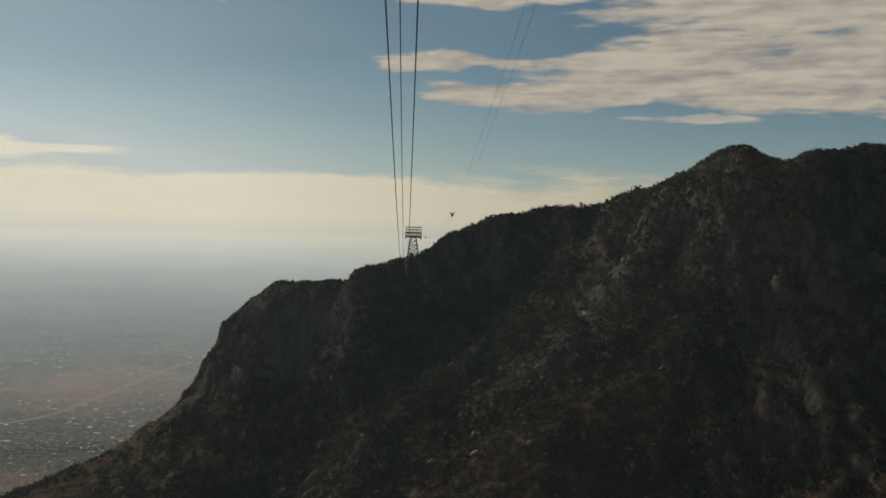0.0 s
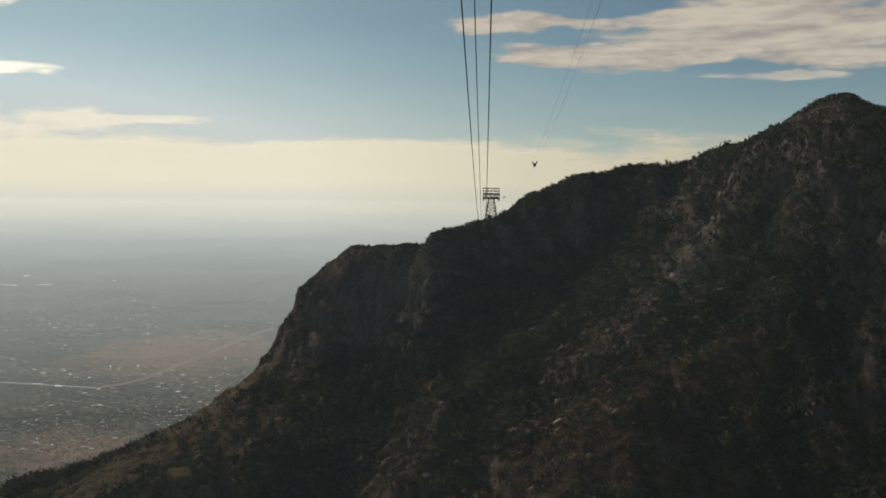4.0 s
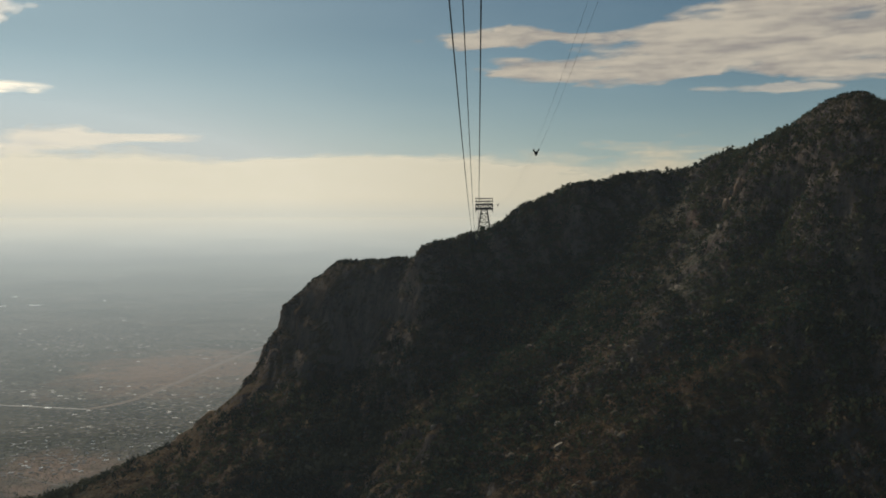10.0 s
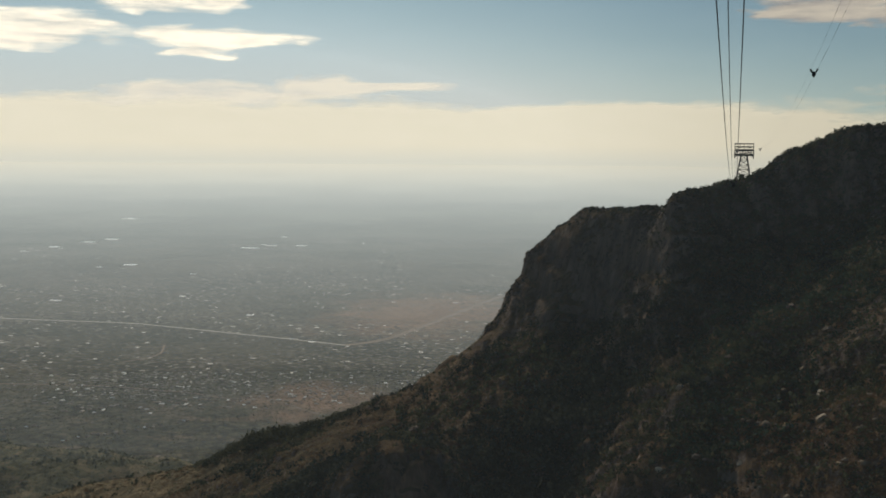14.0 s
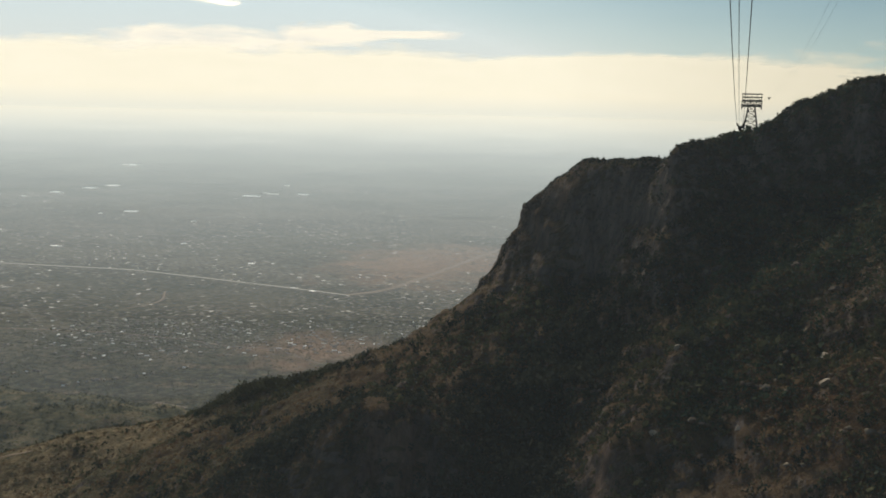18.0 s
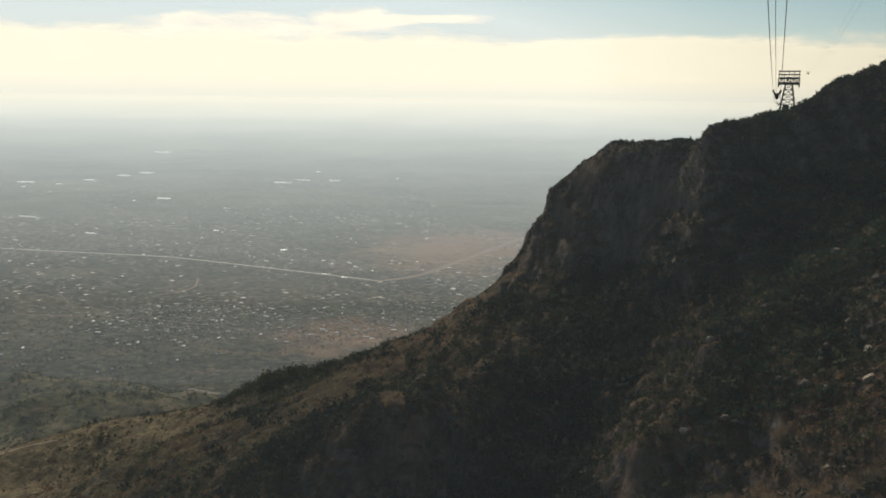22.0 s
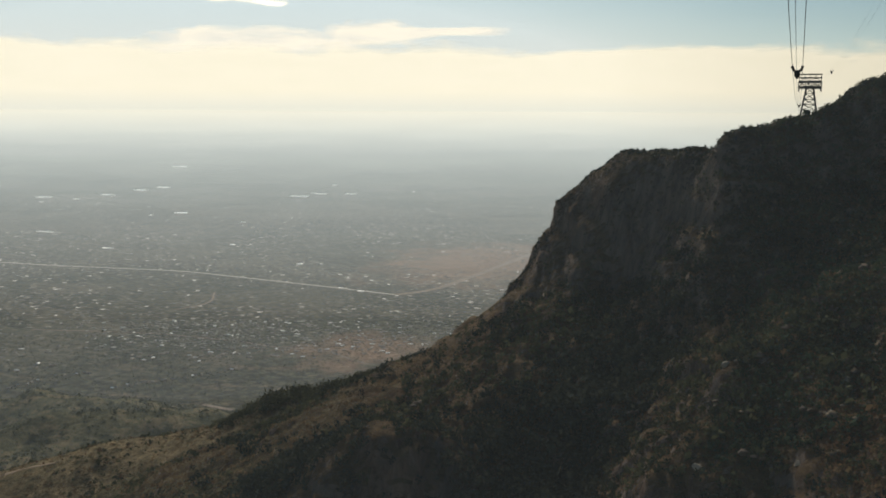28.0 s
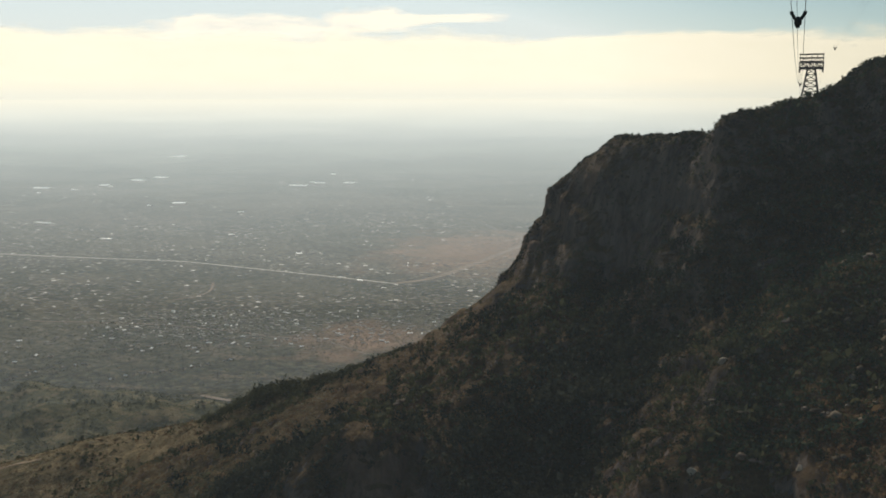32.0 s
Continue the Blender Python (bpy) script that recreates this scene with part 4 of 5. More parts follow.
scatter("dry_grass", x, y, z, rng.gamma(3, 0.15, len(x)) + 0.15, 6, RUST, "golden grass tufts over the open scree", "grass", 0.7, 0.34)
x, y, z = hillside(17000, -20, 135, 400, 585, -0.1, 71, 2.5)
scatter("shrubs", x, y, z, rng.gamma(2.4, 0.27, len(x)) + 0.2, 13, GREEN, "low green oak bushes among the scree's stones", "shrub", 0.8, 0.42)
x, y, z = hillside(22000, 10, 150, 310, 430, -0.2, 67, 2.0)
scatter("dry_grass", x, y, z, rng.gamma(3, 0.16, len(x)) + 0.15, 6, RUST, "rusty brush low on the scree", "grass", 0.7, 0.34)
x, y, z = hillside(16000, 105, 235, 380, 590, -0.3, 47, 9.0, 0.6)
scatter("shrubs", x, y, z, np.minimum(rng.gamma(3, 0.24, len(x)) + 0.3, np.where(z > 783, 0.8, 3.0)), 11, SHRUB, "dark bushes clinging to the peak's steep face", "shrub", 0.8, 0.48)
HOLLOW = (-164, 424)


def bushiness(x, y):
    """Where large dark bushes stand: the gully, the foot of the cliffs, the hollow and the steep east side. Added
    thickly on the gully's wall and the east side to deepen the shade there.
    """
    foot = np.array(dense(CLIFF_FOOT, 8.0))
    under = np.min(np.hypot(x[:, None] - foot[None, :, 0], y[:, None] - foot[None, :, 1] + 8), axis=1)
    b = 0.1 + 1.1 * np.exp(-(wall_way(x, y) / 26) ** 2) + 0.65 * np.exp(-(under / 24) ** 2)
    b += 0.7 * np.exp(-(np.hypot(x - HOLLOW[0], y - HOLLOW[1]) / 22) ** 2) + 0.7 * np.exp(-(np.hypot(x + 30, y - 500) / 28) ** 2) + (0.26 + 0.45 * np.clip((y - 410) / 40, 0, 1)) * np.clip((x - 95) / 30, 0, 1) * np.clip((520 - y) / 60, 0, 1)
    return b * (1 - 0.85 * openness(x, y)) + 0.22 * fractal(x, y, 32, 3, 211)


n = 26000
x, y = rng.uniform(-300, 225, n), rng.uniform(300, 640, n)
keep = (rng.uniform(size=n) < 0.62 * bushiness(x, y)) & (slope_at(x, y) < 1.9 * rng.uniform(0.7, 1.1, n)) & (np.hypot(x - 29, (y - 408) * 0.5) > 9) & ((y < 560) | (x < -330)) & (ground_z(x, y) < 772)
x, y, z = on_face(x[keep], y[keep])
scatter("large_bushes", x, y, z, 0.7 + rng.gamma(3.2, 0.36, len(x)), 44, BUSH, "large dark green oak and juniper bushes on the slope", "shrub", 0.85, 0.25)
# thickets in the gully and on the shaded hollow of the flank
line = np.array(dense(GULLY[:5], 2.0))
n = 4200
k = rng.integers(0, len(line), n)
x, y = line[k, 0] + rng.normal(-6, 15, n), line[k, 1] + rng.normal(0, 6, n)
x, y = np.append(x, HOLLOW[0] + rng.normal(0, 15, 900)), np.append(y, HOLLOW[1] + rng.normal(0, 14, 900))
scatter("thicket", x, y, ground_z(x, y), rng.gamma(6, 0.2, len(x)) + 0.5, 16, CONIFER, "dark oak thicket filling the gully", "wood", 0.95, 0.45)
# dense wood on the tree spur
line = np.array(dense(TREE_SPUR[:6], 2.0))
n = 620
k = rng.integers(0, len(line), n)
x, y = line[k, 0] + rng.normal(0, 10, n), line[k, 1] + rng.normal(-6, 10, n)
tall = np.clip((-262 - x) / 40, 0, 1) * np.clip((x + 400) / 30, 0, 1)
size = (rng.gamma(7, 0.24, n) + 1.0) * (1 + 0.45 * tall)
scatter("wood", x, y, ground_z(x, y) + (0.4 * tall - 0.45) * size, size, 70, SHRUB, "dark rounded thicket along the lower spur's crest", "wood", 0.85, 0.19)


def stones(n, k, x0=-150, x1=160, y0=330, y1=560, big=0.17):
    """Broken granite lying in patches over the open slope."""
    x, y = rng.uniform(x0, x1, n), rng.uniform(y0, y1, n)
    keep = fractal(x, y, 40, 4, k) + rng.normal(0, 0.25, n) > 0.1
    x, y, z = on_face(x[keep], y[keep])
    n = len(x)
    base = np.array([(1, 0, 0), (-1, 0, 0), (0, 1, 0), (0, -1, 0), (0, 0, 1), (0, 0, -1)], float)
    v = base[None] * rng.uniform(0.5, 1.3, (n, 6, 1)) + rng.normal(0, 0.2, (n, 6, 3))
    s = 0.16 + rng.gamma(2.0, big, n)
    v = v * s[:, None, None] * np.array([1.2, 1.0, 0.75]) + np.stack([x, y, z + 0.25 * s], 1)[:, None]
    q = np.array([(0, 2, 4), (2, 1, 4), (1, 3, 4), (3, 0, 4), (2, 0, 5), (1, 2, 5), (3, 1, 5), (0, 3, 5)])
    f = (q[None] + 6 * np.arange(n)[:, None, None]).reshape(-1, 3)
    tagged(new("stones", mesh_of("stones", v.reshape(-1, 3), f, STONE)), "pale broken granite strewn over the slope", "rock", kind="stuff")


STONE = foliage_material("broken_granite", (0.12, 0.095, 0.07), (0.33, 0.26, 0.185), 0.0)
stones(3600, 77)
stones(6500, 79, 15, 140, 400, 580, 0.19)
stones(800, 83, -30, 75, 335, 450, 0.22)


def boulder_mesh(seed, material=None):
    gen = np.random.default_rng(seed)
    bm = bmesh.new()
    bmesh.ops.create_icosphere(bm, subdivisions=2, radius=1)
    axes = gen.normal(size=(7, 3))
    axes /= np.linalg.norm(axes, axis=1)[:, None]
    cut = gen.uniform(0.28, 0.7, 7)
    for v in bm.verts:
        p = np.array(v.co)
        for ax, c in zip(axes, cut):
            d = p @ ax
            if d > c:
                p = p - ax * (d - c)
        v.co = p
    me = bpy.data.meshes.new("boulder")
    bm.to_mesh(me)
    bm.free()
    me.materials.append(material or ROCK)
    return me


PALE_ROCK = simple("bleached_granite", (0.46, 0.37, 0.27), 0.9, 0, 0.25, 1.6)
BOULDERS = [boulder_mesh(100 + i) for i in range(6)]
PALE = [boulder_mesh(140 + i, PALE_ROCK) for i in range(6)]


def boulder(x, y, sx, sy, sz, turn, label, group="pale boulders on the slope"):
    ob = new("boulder", (PALE if "pale" in label else BOULDERS)[int(abs(x * 7 + y)) % 6])
    px, py, pz = (float(v[0]) for v in on_face(np.array([float(x)]), np.array([float(y)])))
    ob.location = (px, py, pz + 0.2 * sz)
    ob.rotation_euler = (0.1, 0.15, turn)
    ob.scale = (sx, sy, sz)
    tagged(ob, label, "boulder", group)


for bx, by, s in BOULDER_SPOTS:
    boulder(bx, by, s * 1.3, s * 0.8, s * 0.9, bx * 0.7, "large pale granite boulder lying on the brushy slope")
n = 0
while n < 200:
    bx, by = rng.uniform(-120, 140), rng.uniform(340, 560)
    if fractal(np.array([bx]), np.array([by]), 60, 3, 77)[0] + rng.normal(0, 0.3) < 0.15:
        continue
    s = 0.25 + rng.gamma(2.0, 0.16)
    boulder(bx, by, s * rng.uniform(0.9, 1.5), s, s * rng.uniform(0.5, 0.9), rng.uniform(0, 6), "weathered granite boulder among bushes")
    n += 1


def outcrop(x, y, w, h, turn):
    """A ledge of jointed granite blocks leaning on one another."""
    root = tagged(new("rock_outcrop"), "jointed brown granite outcrop standing out of the brush", "rock", "outcrops on the slope")
    root.location = tuple(float(v[0]) for v in on_face(np.array([float(x)]), np.array([float(y)])))
    root.rotation_euler = (0, 0, turn)
    for k in range(7):
        ob = new("block", BOULDERS[(k + int(x)) % 6])
        ob.parent = root
        s = rng.uniform(0.55, 1.0)
        ob.location = ((k - 3) / 3.5 * w * 0.5, rng.normal(0, 0.12 * w), 0.05 * h + rng.uniform(-0.15, 0.2) * h)
        ob.rotation_euler = tuple(rng.uniform(-0.4, 0.4, 3))
        ob.scale = (w * 0.24 * s, w * 0.18 * s, h * 0.38 * s)


for ox, oy, w, h, turn in ((-6, 402, 9, 3.2, 0.2), (8, 412, 8, 3.0, -0.3), (20, 436, 9, 3.4, 0.1), (-18, 428, 7, 2.6, 0.4), (38, 455, 9, 3.5, 0.0), (2, 455, 8, 3.0, 0.2),
                           (52, 415, 8, 3.0, -0.2), (70, 470, 9, 3.4, 0.3), (-48, 470, 8, 3.0, 0.1), (-130, 470, 8, 2.8, 0.5), (92, 505, 9, 3.2, 0.2), (25, 480, 8, 2.8, -0.1), (-43, 531, 9, 4.0, 0.2), (-47, 525, 6, 3.0, 0.6)):
    outcrop(ox, oy, w, h, turn)


def crag(x, y, w, h):
    """A bare rock buttress of upright jointed slabs standing out of the peak's foot."""
    root = tagged(new("rock_crag"), "bare orange-brown granite crag of upright slabs", "rock")
    gx, gy, gz = (float(v[0]) for v in on_face(np.array([float(x)]), np.array([float(y)])))
    root.location = (gx, gy, gz - 0.2 * h)
    for k in range(9):
        u = (k - 4) / 4.0
        ob = new("slab", CRAG[k % 4])
        ob.parent = root
        tall = h * (0.62 - 0.3 * abs(u - 0.15)) * rng.uniform(0.85, 1.1)
        ob.location = (u * w * 0.5, 0.35 * w * u * u + rng.normal(0, 0.6) + 0.4 * w * u, tall * 0.55 + h * 0.3 * (u + 0.4))
        ob.rotation_euler = (rng.uniform(-0.15, 0.05), rng.uniform(0.1, 0.35), rng.uniform(-0.4, 0.4))
        ob.scale = (w * 0.15, w * 0.2, tall)


CRAG_ROCK = simple("rusty_granite", (0.34, 0.23, 0.155), 0.92, 0, 0.35, 0.5)
CRAG = [boulder_mesh(180 + i, CRAG_ROCK) for i in range(4)]
crag(118.5, 503, 11, 12)


def crest_scrub():
    """Low dark scrub growing along the cliff's crest."""
    line = np.array(dense(CREST, 1.0))
    n = 5200
    k = rng.integers(0, len(line), n)
    x, y = line[k, 0] + rng.normal(0, 2.5, n), line[k, 1] + rng.normal(-2.5, 4.0, n)
    x, y, z = on_face(x, y)
    scatter("crest_scrub", x, y, z - 0.15, 0.3 + rng.gamma(2.0, 0.12, n), 9, BUSH, "low dark scrub along the cliff's crest", "shrub", 0.7, 0.5)
    line = np.array(dense(CREST[12:], 1.0))
    n = 90
    k = rng.integers(0, len(line), n)
    x, y, z = on_face(line[k, 0] + rng.normal(0, 2, n), line[k, 1] + rng.normal(-1.0, 2.5, n))
    scatter("crest_bushes", x, y, z - 0.5, 0.7 + rng.gamma(2.5, 0.22, n), 60, BUSH, "round dark bushes along the mountain's crest", "shrub", 0.85, 0.22)


crest_scrub()


def tree_parts(seed, h):
    """A small mountain tree: tapered trunk with limbs, and an uneven crown of leaf sprays."""
    gen = np.random.default_rng(seed)
    root = tagged(new("tree"), "small dark juniper tree on the ridge", "tree", "trees along the ridge")
    bm = bmesh.new()
    lean = Vector((gen.normal(0, 0.1), gen.normal(0, 0.1), 1)) * h * 0.75
    bmesh.ops.create_cone(bm, cap_ends=True, segments=7, radius1=0.07 * h * 0.6, radius2=0.015 * h, depth=lean.length,
                          matrix=Matrix.Translation(lean / 2 - Vector((0, 0, 0.3))) @ lean.to_track_quat("Z", "Y").to_matrix().to_4x4())
    for k in range(6):
        a = gen.uniform(0, 6.28)
        p = lean * gen.uniform(0.3, 0.8)
        beam(bm, p, p + Vector((math.cos(a), math.sin(a), 0.5)) * h * 0.25, 0.02 * h)
    part("trunk", bm, BARK, root)
    vs = []
    for k in range(9):
        a, rr = gen.uniform(0, 6.28), gen.uniform(0, 0.26) * h
        cl = leaf_cluster(34, 0.2 * h, 0.17 * h, 0.075 * h, gen)
        vs.append(cl + np.array([math.cos(a) * rr, math.sin(a) * rr, gen.uniform(0.12, 0.68) * h]))
    v = np.concatenate(vs)
    cr = new("crown", mesh_of("crown", v, np.arange(len(v)).reshape(-1, 4), CONIFER))
    cr.parent = root
    return root


TREES = [tree_parts(300 + i, h) for i, h in enumerate((2.0, 2.6, 3.4, 4.2))]
spots = []
for p in dense(CREST[4:], 3.2) + dense(PEAK_SPUR[:2], 5.0):
    if rng.uniform() < (0.5 if p[0] > -28 else 0.12):
        spots.append((p[0] + rng.normal(0, 1.5), p[1] + rng.normal(1.0, 3.0)))
spots += [(120 + rng.normal(0, 8), 598 + rng.normal(0, 4)) for _ in range(16)] + [(-40 + rng.normal(0, 2.5), 576) for _ in range(3)]
spots = [q for q in spots if abs(q[0] - TOWER_X) > 7]
for i, (tx, ty) in enumerate(spots):
    big = 2 if tx > 95 and ty > 570 else 0
    src = TREES[min(3, int(rng.integers(0, 2)) + big)]
    m = Matrix.LocRotScale((tx, ty, float(ground_z(tx, ty)[0]) - 0.2), Euler((0, 0, rng.uniform(0, 6.28))), None)
    ob = copy_thing(src, m)
    ob.scale = [0.62 + 0.4 * rng.uniform()] * 3
for k, t0 in enumerate(TREES):
    tx, ty = -70 + 3 * k, 618 - 3 * k
    t0.location = (tx, ty, float(ground_z(tx, ty)[0]) - 0.2)
    t0.scale = (0.5, 0.5, 0.5)


# ---- the settlement on the plain ----
ROOFS = simple("house_roof", (0.19, 0.165, 0.14), 0.6, 0, 0.5, 0.05)
WALLS = simple("adobe_wall", (0.36, 0.28, 0.2), 0.9, 0, 0.3, 0.2)
WHITE = simple("white_metal_roof", (0.78, 0.77, 0.74), 0.4, 0, 0.12, 0.05)


def town_roof_material():
    m, t, b = mat("town_roofs", 0.55)
    r = t.nodes.new("ShaderNodeNewGeometry").outputs["Random Per Island"]
    t.links.new(ramp(t, r, [(0.0, (0.05, 0.05, 0.045)), (0.35, (0.12, 0.115, 0.1)), (0.7, (0.27, 0.25, 0.215)), (0.9, (0.4, 0.375, 0.325)), (0.968, (0.95, 0.93, 0.87))]), b.inputs["Base Color"])
    return m


TOWN = town_roof_material()
STREET = radians(16)


def density(x, y):
    r = np.hypot(x - EYE[0], y - EYE[1])
    near = np.clip((r - 2950 - 110 * fractal(x, y, 500, 3, 31)) / 220, 0, 1)
    open_land = np.exp(-(np.hypot((x + 1500) / 900, (y - 4600) / 700)) ** 2)
    return near * np.clip(0.66 + 0.5 * fractal(x, y, 600, 4, 91), 0.08, 1) * (1 - 0.92 * open_land)


def town_lots():
    out = []
    c, s = math.cos(STREET), math.sin(STREET)
    a, b = np.meshgrid(np.arange(-9500, 600, 20.0), np.arange(2200, 10500, 27.0))
    a, b = a.ravel(), b.ravel()
    a, b = a + rng.uniform(-8, 8, a.size), b + rng.uniform(-10, 10, b.size)
    x, y = a * c - (b - 3800) * s, 3800 + a * s * 0.5 + (b - 3800) * c
    az = np.degrees(np.arctan2(x, y - 70))
    r = np.hypot(x, y - 70)
    ok = (az > -52) & (az < -6) & (r > 2800) & (r < 12000) & (rng.uniform(size=x.size) < density(x, y) * np.clip(1.85 - r / 4300, 0.1, 1) * 0.95)
    return x[ok], y[ok], r[ok]


def boxes(name, x, y, w, d, h, turn, material, label, category):
    """Flat-roofed blocks with a low parapet step, as one mesh."""
    n = len(x)
    px, py, pz = plain_place(x, y)
    k = np.hypot(px - EYE[0], py - EYE[1]) / np.hypot(x - EYE[0], y - EYE[1])
    base = np.array([(-1, -1), (1, -1), (1, 1), (-1, 1)], float) / 2
    c, s = np.cos(turn)[:, None], np.sin(turn)[:, None]
    bx, by = base[None, :, 0] * w[:, None], base[None, :, 1] * d[:, None]
    X, Y = px[:, None] + (bx * c - by * s) * k[:, None], py[:, None] + (bx * s + by * c) * k[:, None]
    lo = np.stack([X, Y, np.repeat(pz[:, None] - 6, 4, 1)], -1)
    hi = np.stack([X, Y, np.repeat((pz + h * k)[:, None], 4, 1)], -1)
    v = np.concatenate([lo, hi], 1)
    q = np.array([(4, 5, 6, 7), (0, 1, 5, 4), (1, 2, 6, 5), (2, 3, 7, 6), (3, 0, 4, 7)])
    f = (q[None] + 8 * np.arange(n)[:, None, None]).reshape(-1, 4)
    ob = new(name, mesh_of(name, v.reshape(-1, 3), f, material))
    return tagged(ob, label, category, kind="stuff")


hx, hy, hr = town_lots()
order = np.argsort(hr)
hx, hy, hr = hx[order], hy[order], hr[order]
NEAR_HOUSES = 240
flat = np.hypot(*(np.array(plain_place(hx, hy)[:2]) - np.stack([hx, hy]))) < 0.5
flat[:NEAR_HOUSES] = False
fx, fy = hx[flat], hy[flat]
n = len(fx)
boxes("far_houses", fx, fy, rng.uniform(7, 18, n), rng.uniform(3.5, 7, n), rng.uniform(1.2, 2.2, n),
      STREET + rng.choice([0, 0, 0, math.pi / 2], n) + rng.normal(0, 0.15, n), TOWN, "thousands of low flat-roofed houses spread over the plain", "houses")


def distant_roofs():
    """Roofs of the far town, lying on the backdrop; their sunlit colour and haze are painted as glow."""
    gone = ~flat
    gone[:NEAR_HOUSES] = False
    x, y = hx[gone], hy[gone]
    x, y = np.concatenate([x, x + rng.normal(0, 40, len(x))]), np.concatenate([y, y + rng.normal(0, 40, len(y))])
    far_out = plain_place(x, y)[2] > 1.0
    x, y = x[far_out], y[far_out]
    big = np.clip(np.hypot(x, y) / 5000, 1, 2.2)
    w, d = rng.uniform(7, 20, len(x)) / 2 * big, rng.uniform(9, 17, len(x)) / 2
    a = STREET + rng.normal(0, 0.2, len(x))
    c, s = np.cos(a)[:, None], np.sin(a)[:, None]
    base = np.array([(-1, -1), (1, -1), (1, 1), (-1, 1)], float)
    bx, by = base[None, :, 0] * w[:, None], base[None, :, 1] * d[:, None]
    X, Y, Z = plain_place((x[:, None] + bx * c - by * s).ravel(), (y[:, None] + bx * s + by * c).ravel())
    v = np.stack([X, Y, Z], 1)
    back = EYE - v
    v += back / np.linalg.norm(back, axis=1)[:, None] * 6
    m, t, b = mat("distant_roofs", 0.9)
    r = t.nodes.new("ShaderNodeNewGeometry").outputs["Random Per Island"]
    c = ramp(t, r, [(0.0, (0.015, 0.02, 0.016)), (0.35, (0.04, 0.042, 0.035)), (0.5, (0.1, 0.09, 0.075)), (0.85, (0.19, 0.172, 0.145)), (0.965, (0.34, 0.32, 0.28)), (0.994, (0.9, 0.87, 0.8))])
    far, glow = hazed_glow(t, c)
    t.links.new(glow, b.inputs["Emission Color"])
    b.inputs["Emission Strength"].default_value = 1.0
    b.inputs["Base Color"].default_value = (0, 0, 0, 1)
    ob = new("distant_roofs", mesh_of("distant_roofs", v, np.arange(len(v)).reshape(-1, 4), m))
    tagged(ob, "scatter of glowing pale roofs with painted haze far out on the plain", "houses", kind="stuff")


distant_roofs()


def house_mesh(kind):
    w, d, h = ((15, 10, 2.6), (18, 9, 2.5), (12, 11, 2.9))[kind]
    bm = bmesh.new()
    bmesh.ops.create_cube(bm, size=1, matrix=Matrix.Translation((0, 0, h / 2 - 1)) @ Matrix.Diagonal((w, d, h + 2, 1)))
    if kind == 1:
        bmesh.ops.create_cube(bm, size=1, matrix=Matrix.Translation((w / 2 - 3, -d / 2 - 2, h / 2 - 1)) @ Matrix.Diagonal((6, 4.2, h + 2, 1)))
    wall = bpy.data.meshes.new("wall")
    bm.to_mesh(wall)
    bm.free()
    wall.materials.append(WALLS)
    bm = bmesh.new()
    o, r = 0.6, 1.9
    vs = [bm.verts.new(p) for p in ((-w / 2 - o, -d / 2 - o, h), (w / 2 + o, -d / 2 - o, h), (w / 2 + o, d / 2 + o, h), (-w / 2 - o, d / 2 + o, h),
                                    (-w / 2 + 2, 0, h + r), (w / 2 - 2, 0, h + r))]
    for ix in ((0, 1, 5, 4), (2, 3, 4, 5), (1, 2, 5), (3, 0, 4), (3, 2, 1, 0)):
        bm.faces.new([vs[k] for k in ix])
    roof = bpy.data.meshes.new("roof")
    bm.to_mesh(roof)
    bm.free()
    roof.materials.append(ROOFS)
    return wall, roof


HOUSES = [house_mesh(k) for k in range(3)]
WHITE_ROOFS = []
for w, r in HOUSES:
    c = r.copy()
    c.materials.clear()
    c.materials.append(WHITE)
    WHITE_ROOFS.append(c)


def house(x, y, bright, size):
    k = int(rng.integers(0, 3))
    root = new("house")
    tagged(root, "low house with a white roof on the plain" if bright else "low tan house with a brown roof on the plain", "house", "houses at the town's edge")
    root.location = (x, y, 0.2)
    root.rotation_euler = (0, 0, STREET + rng.choice([0, 0, 0, math.pi / 2]) + rng.normal(0, 0.2))
    root.scale = size
    for nm, me in (("wall", HOUSES[k][0]), ("roof", WHITE_ROOFS[k] if bright else HOUSES[k][1])):
        ob = new(nm, me)
        ob.parent = root


for i in range(min(NEAR_HOUSES, len(hx))):
    house(hx[i], hy[i], rng.uniform() < 0.17, (rng.uniform(0.7, 1.15), 0.72, 0.85))
# two rows of small homes out in the scrub
for row in ([(-1958, 2142, 0), (-1928, 2212, 0), (-1920, 2289, 0), (-1849, 2366, 0)], [(-1694, 2242, 0), (-1640, 2339, 0), (-1555, 2426, 0), (-1474, 2561, 0)]):
    for px, py, _ in dense(row, 17.0):
        if rng.uniform() < 0.85:
            house(px + rng.normal(0, 4), py + rng.normal(0, 6), rng.uniform() < 0.12, (0.6, 0.6, 1.1))

# garden trees and scrub between the houses
n = 120000
x = rng.uniform(-3400, -100, n)
y = rng.uniform(1900, 3600, n)
r = np.hypot(x, y - 70)
ok = (r < 3490) & (r > 1900) & (rng.uniform(size=n) < 0.8 + 0.5 * fractal(x, y, 120, 3, 15))
x, y, r = x[ok], y[ok], r[ok]
scatter("garden_trees", x, y, np.full(len(x), 0.0), (rng.gamma(4, 0.31, len(x)) + 0.55), 4, SHRUB, "dark trees and scrub among the houses and beyond", "trees", 0.8, 0.6)

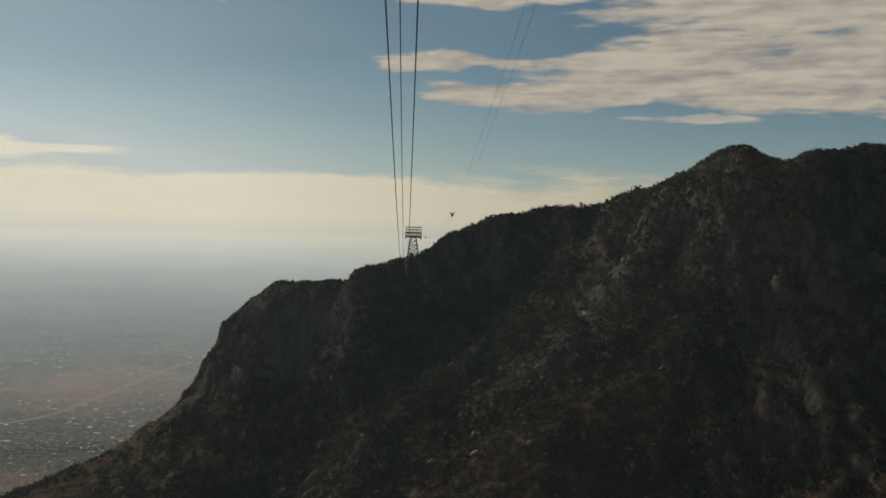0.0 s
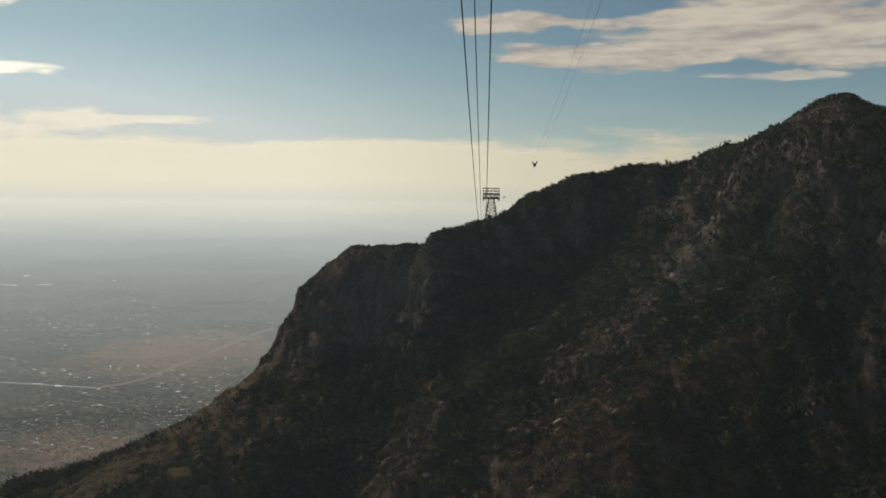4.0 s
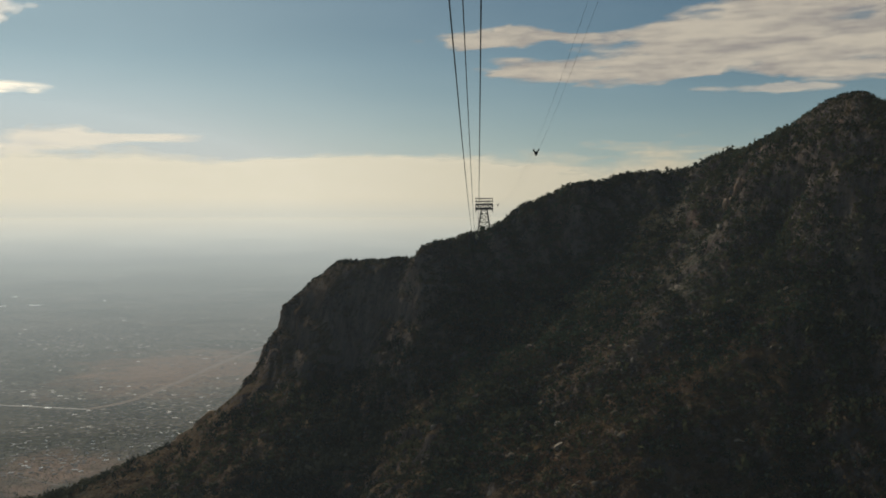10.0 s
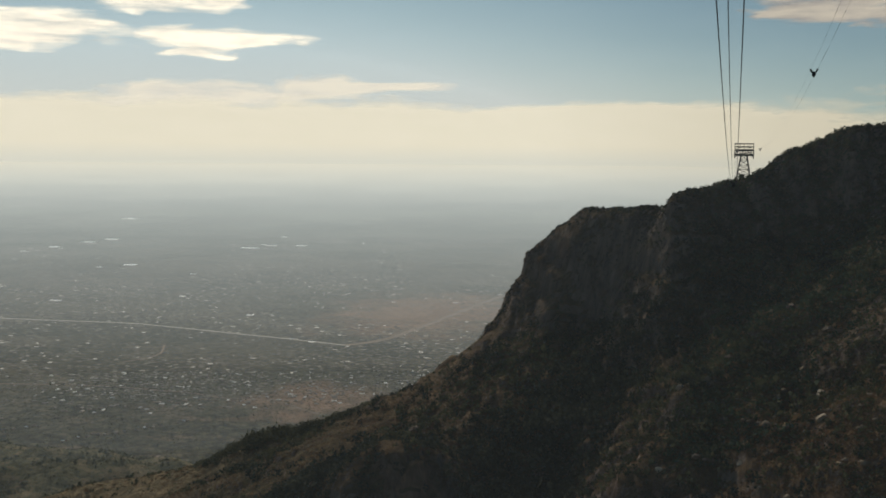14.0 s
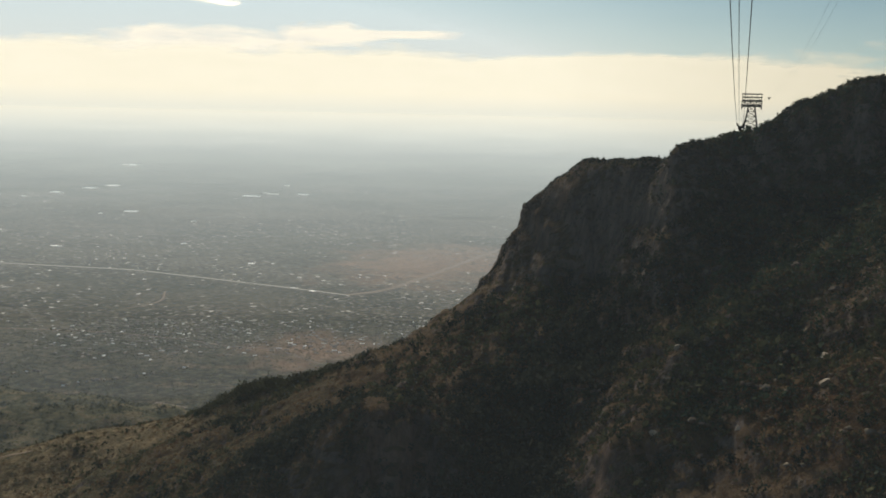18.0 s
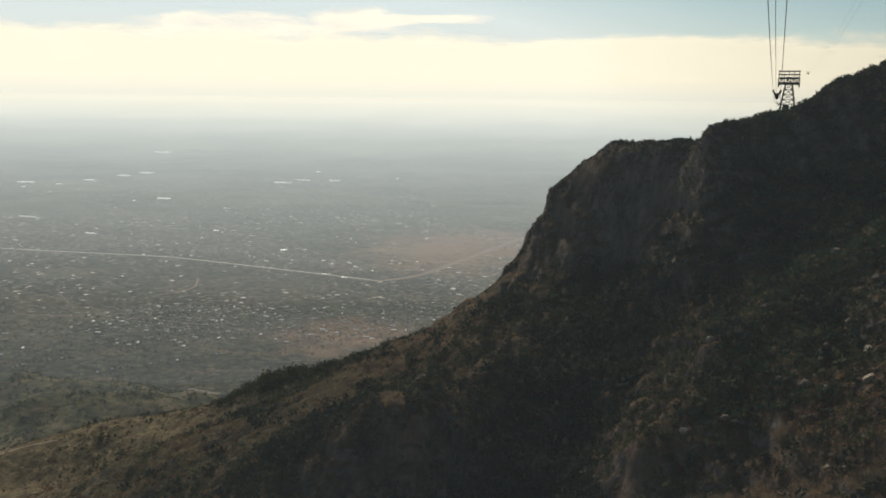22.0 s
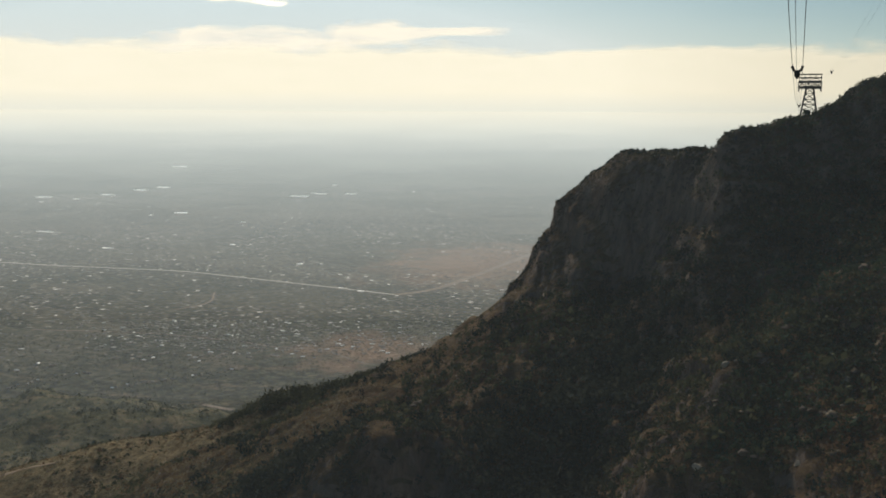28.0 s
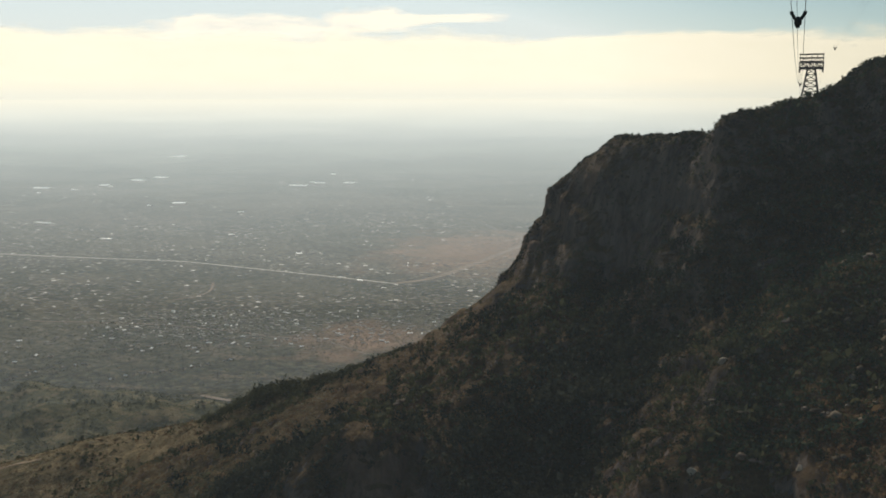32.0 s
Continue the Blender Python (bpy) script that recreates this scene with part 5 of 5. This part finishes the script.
# long white sheds far out; sunlight and haze are painted into their glow
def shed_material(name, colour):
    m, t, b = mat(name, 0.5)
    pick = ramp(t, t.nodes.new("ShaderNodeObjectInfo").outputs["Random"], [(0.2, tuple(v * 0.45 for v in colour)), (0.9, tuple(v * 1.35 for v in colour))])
    far, glow = hazed_glow(t, pick)
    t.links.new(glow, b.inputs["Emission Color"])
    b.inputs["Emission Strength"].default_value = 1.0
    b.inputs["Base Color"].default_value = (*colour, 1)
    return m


SHED_WALL = shed_material("shed_wall", (0.3, 0.28, 0.25))
SHED_ROOF = shed_material("shed_roof", (0.66, 0.67, 0.65))
SHED_PLACES = []
for tx, ty, n in ((-5279, 10402, 5), (-6900, 9800, 4), (-5900, 8200, 4), (-7600, 9000, 3), (-4700, 7600, 3), (-4300, 6300, 2), (-2200, 5040, 2), (-8300, 11500, 4),
                  (-6300, 12500, 3), (-4600, 11200, 4), (-3600, 9800, 3), (-3300, 5600, 2), (-2600, 6500, 2), (-9500, 14500, 2), (-3000, 13000, 2)):
    for _ in range(n):
        if rng.uniform() < 0.5:
            continue
        SHED_PLACES.append((tx + rng.normal(0, 0.035 * ty), ty + rng.normal(0, 0.03 * ty), ty * 0.002 * rng.gamma(2.5, 1.4), ty * rng.uniform(0.0012, 0.004)))
SHED_PLACES = [tuple(v * 0.75 for v in p) for p in SHED_PLACES]
SHED_PLACES += [(-5843, 6792, 130, 60), (-5518, 7171, 75, 70), (-5546, 7680, 110, 70), (-5553, 8033, 120, 60), (-4094, 6144, 90, 34), (-3944, 7666, 150, 60),
                (-3643, 8042, 90, 50), (-2883, 4831, 28, 22), (-3421, 4470, 70, 16), (-4217, 4919, 120, 22), (-2226, 4354, 30, 20), (-1765, 3835, 22, 8), (-1660, 3800, 26, 8)]
for x, y, w, d in SHED_PLACES:
    a = rng.uniform(-0.2, 0.4)
    c, sn = math.cos(a), math.sin(a)
    ring = [(x + (u * w * c - v * d * sn) / 2, y + (u * w * sn + v * d * c) / 2) for u, v in ((-1, -1), (1, -1), (1, 1), (-1, 1))]
    px, py, pz = plain_place(*np.array(ring).T)
    floor_v = np.stack([px, py, pz], 1)
    floor_v += (EYE - floor_v) / np.linalg.norm(EYE - floor_v, axis=1)[:, None] * 5
    root = tagged(new("warehouse"), "long glowing shed with a white metal roof on the plain", "warehouse", "far white sheds")
    root.location = floor_v.mean(0)
    base = floor_v - floor_v.mean(0)
    top = base + np.array([0, 0, 2.6])
    eave = base + np.array([0, 0, 2.1])
    v = np.concatenate([base, eave])
    q = [(0, 1, 5, 4), (1, 2, 6, 5), (2, 3, 7, 6), (3, 0, 4, 7)]
    for nm, vv, ff, mt in (("wall", v, q, SHED_WALL), ("roof", np.concatenate([eave, top]), q + [(4, 5, 6, 7), (3, 2, 1, 0)], SHED_ROOF)):
        ob = new(nm, mesh_of(nm, vv, ff, mt))
        ob.parent = root


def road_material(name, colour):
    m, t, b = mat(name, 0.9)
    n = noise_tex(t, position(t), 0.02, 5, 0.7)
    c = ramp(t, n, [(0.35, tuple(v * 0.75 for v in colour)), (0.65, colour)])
    # on the rim the road glows, sunlight and haze painted into its colour
    far, glow = hazed_glow(t, c)
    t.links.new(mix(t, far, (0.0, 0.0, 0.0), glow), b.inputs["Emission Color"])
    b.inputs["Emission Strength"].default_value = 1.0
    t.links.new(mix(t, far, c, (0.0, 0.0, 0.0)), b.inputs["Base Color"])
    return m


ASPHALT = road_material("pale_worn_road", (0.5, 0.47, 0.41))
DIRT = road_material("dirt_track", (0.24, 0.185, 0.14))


def road(name, pts, width, material, label, lift=0.5):
    p = np.array(pts, float)
    seg = []
    for a, b in zip(p, p[1:]):
        n = max(2, int(np.hypot(*(b - a)) / 40))
        seg += [a + (b - a) * i / n for i in range(n)]
    p = np.array(seg + [p[-1]])
    for _ in range(6):
        p[1:-1] = (p[:-2] + 2 * p[1:-1] + p[2:]) / 4
    t = np.gradient(p, axis=0)
    t /= np.linalg.norm(t, axis=1)[:, None]
    nrm = np.stack([-t[:, 1], t[:, 0]], 1) * width / 2
    L, R = p + nrm, p - nrm
    v = np.stack([L, R], 1).reshape(-1, 2)
    x, y, z = plain_place(v[:, 0], v[:, 1])
    v3 = np.stack([x, y, z], 1)
    back = EYE - v3
    v3 += back / np.linalg.norm(back, axis=1)[:, None] * np.where(z > 0.01, 6.0, 0.0)[:, None]
    v3[:, 2] += lift
    i = np.arange(len(p) - 1) * 2
    ob = new(name, mesh_of(name, v3, np.stack([i, i + 1, i + 3, i + 2], 1), material))
    return tagged(ob, label, "road", kind="structure")


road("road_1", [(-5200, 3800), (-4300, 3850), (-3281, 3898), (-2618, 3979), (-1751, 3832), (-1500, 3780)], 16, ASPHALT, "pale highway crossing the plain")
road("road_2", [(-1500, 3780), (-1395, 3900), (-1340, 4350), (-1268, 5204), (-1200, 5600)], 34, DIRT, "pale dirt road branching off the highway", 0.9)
road("road_3", [(-1647, 2849), (-1500, 2800), (-1350, 2870), (-1250, 2760), (-1159, 2728)], 9, DIRT, "winding dirt street at the town's edge")
road("road_4", [(-2200, 3560), (-2080, 3350), (-2150, 3200)], 10, DIRT, "short pale street among the houses")
road("road_5", [(-2400, 2750), (-2000, 2850), (-1650, 2849)], 9, DIRT, "dirt street along the edge of the houses")
road("road_6", [(-1383, 2217), (-1334, 2204), (-1288, 2201)], 15, DIRT, "bare dirt turnaround at the foot of the hills")


HILL_DIRT = simple("hill_dirt", (0.27, 0.2, 0.13), 0.95, 0, 0.25, 0.15)


def hill_track(name, pts, w0, w1, label):
    """A dirt track lying on the hillside, narrowing along its way."""
    p = np.array([q[:2] for q in dense([(*q, 0) for q in pts], 4.0)])
    for _ in range(12):
        p[1:-1] = (p[:-2] + 2 * p[1:-1] + p[2:]) / 4
    t = np.gradient(p, axis=0)
    t /= np.linalg.norm(t, axis=1)[:, None]
    half = np.linspace(w0, w1, len(p))[:, None] / 2 * np.stack([-t[:, 1], t[:, 0]], 1)
    v = np.stack([p + half, p, p - half], 1).reshape(-1, 2)
    i = np.arange(len(p) - 1)[:, None] * 3
    q = np.concatenate([i + np.array([[0, 1, 4, 3]]), i + np.array([[1, 2, 5, 4]])])
    ob = new(name, mesh_of(name, np.column_stack([v, ground_z(v[:, 0], v[:, 1]) + 0.35]), q, HILL_DIRT))
    return tagged(ob, label, "track", kind="structure")


hill_track("dirt_track", [(-640, 690), (-590, 702), (-565, 708.5), (-545, 714), (-528, 722)], 12, 3, "tan dirt track on the grassy lower spur")
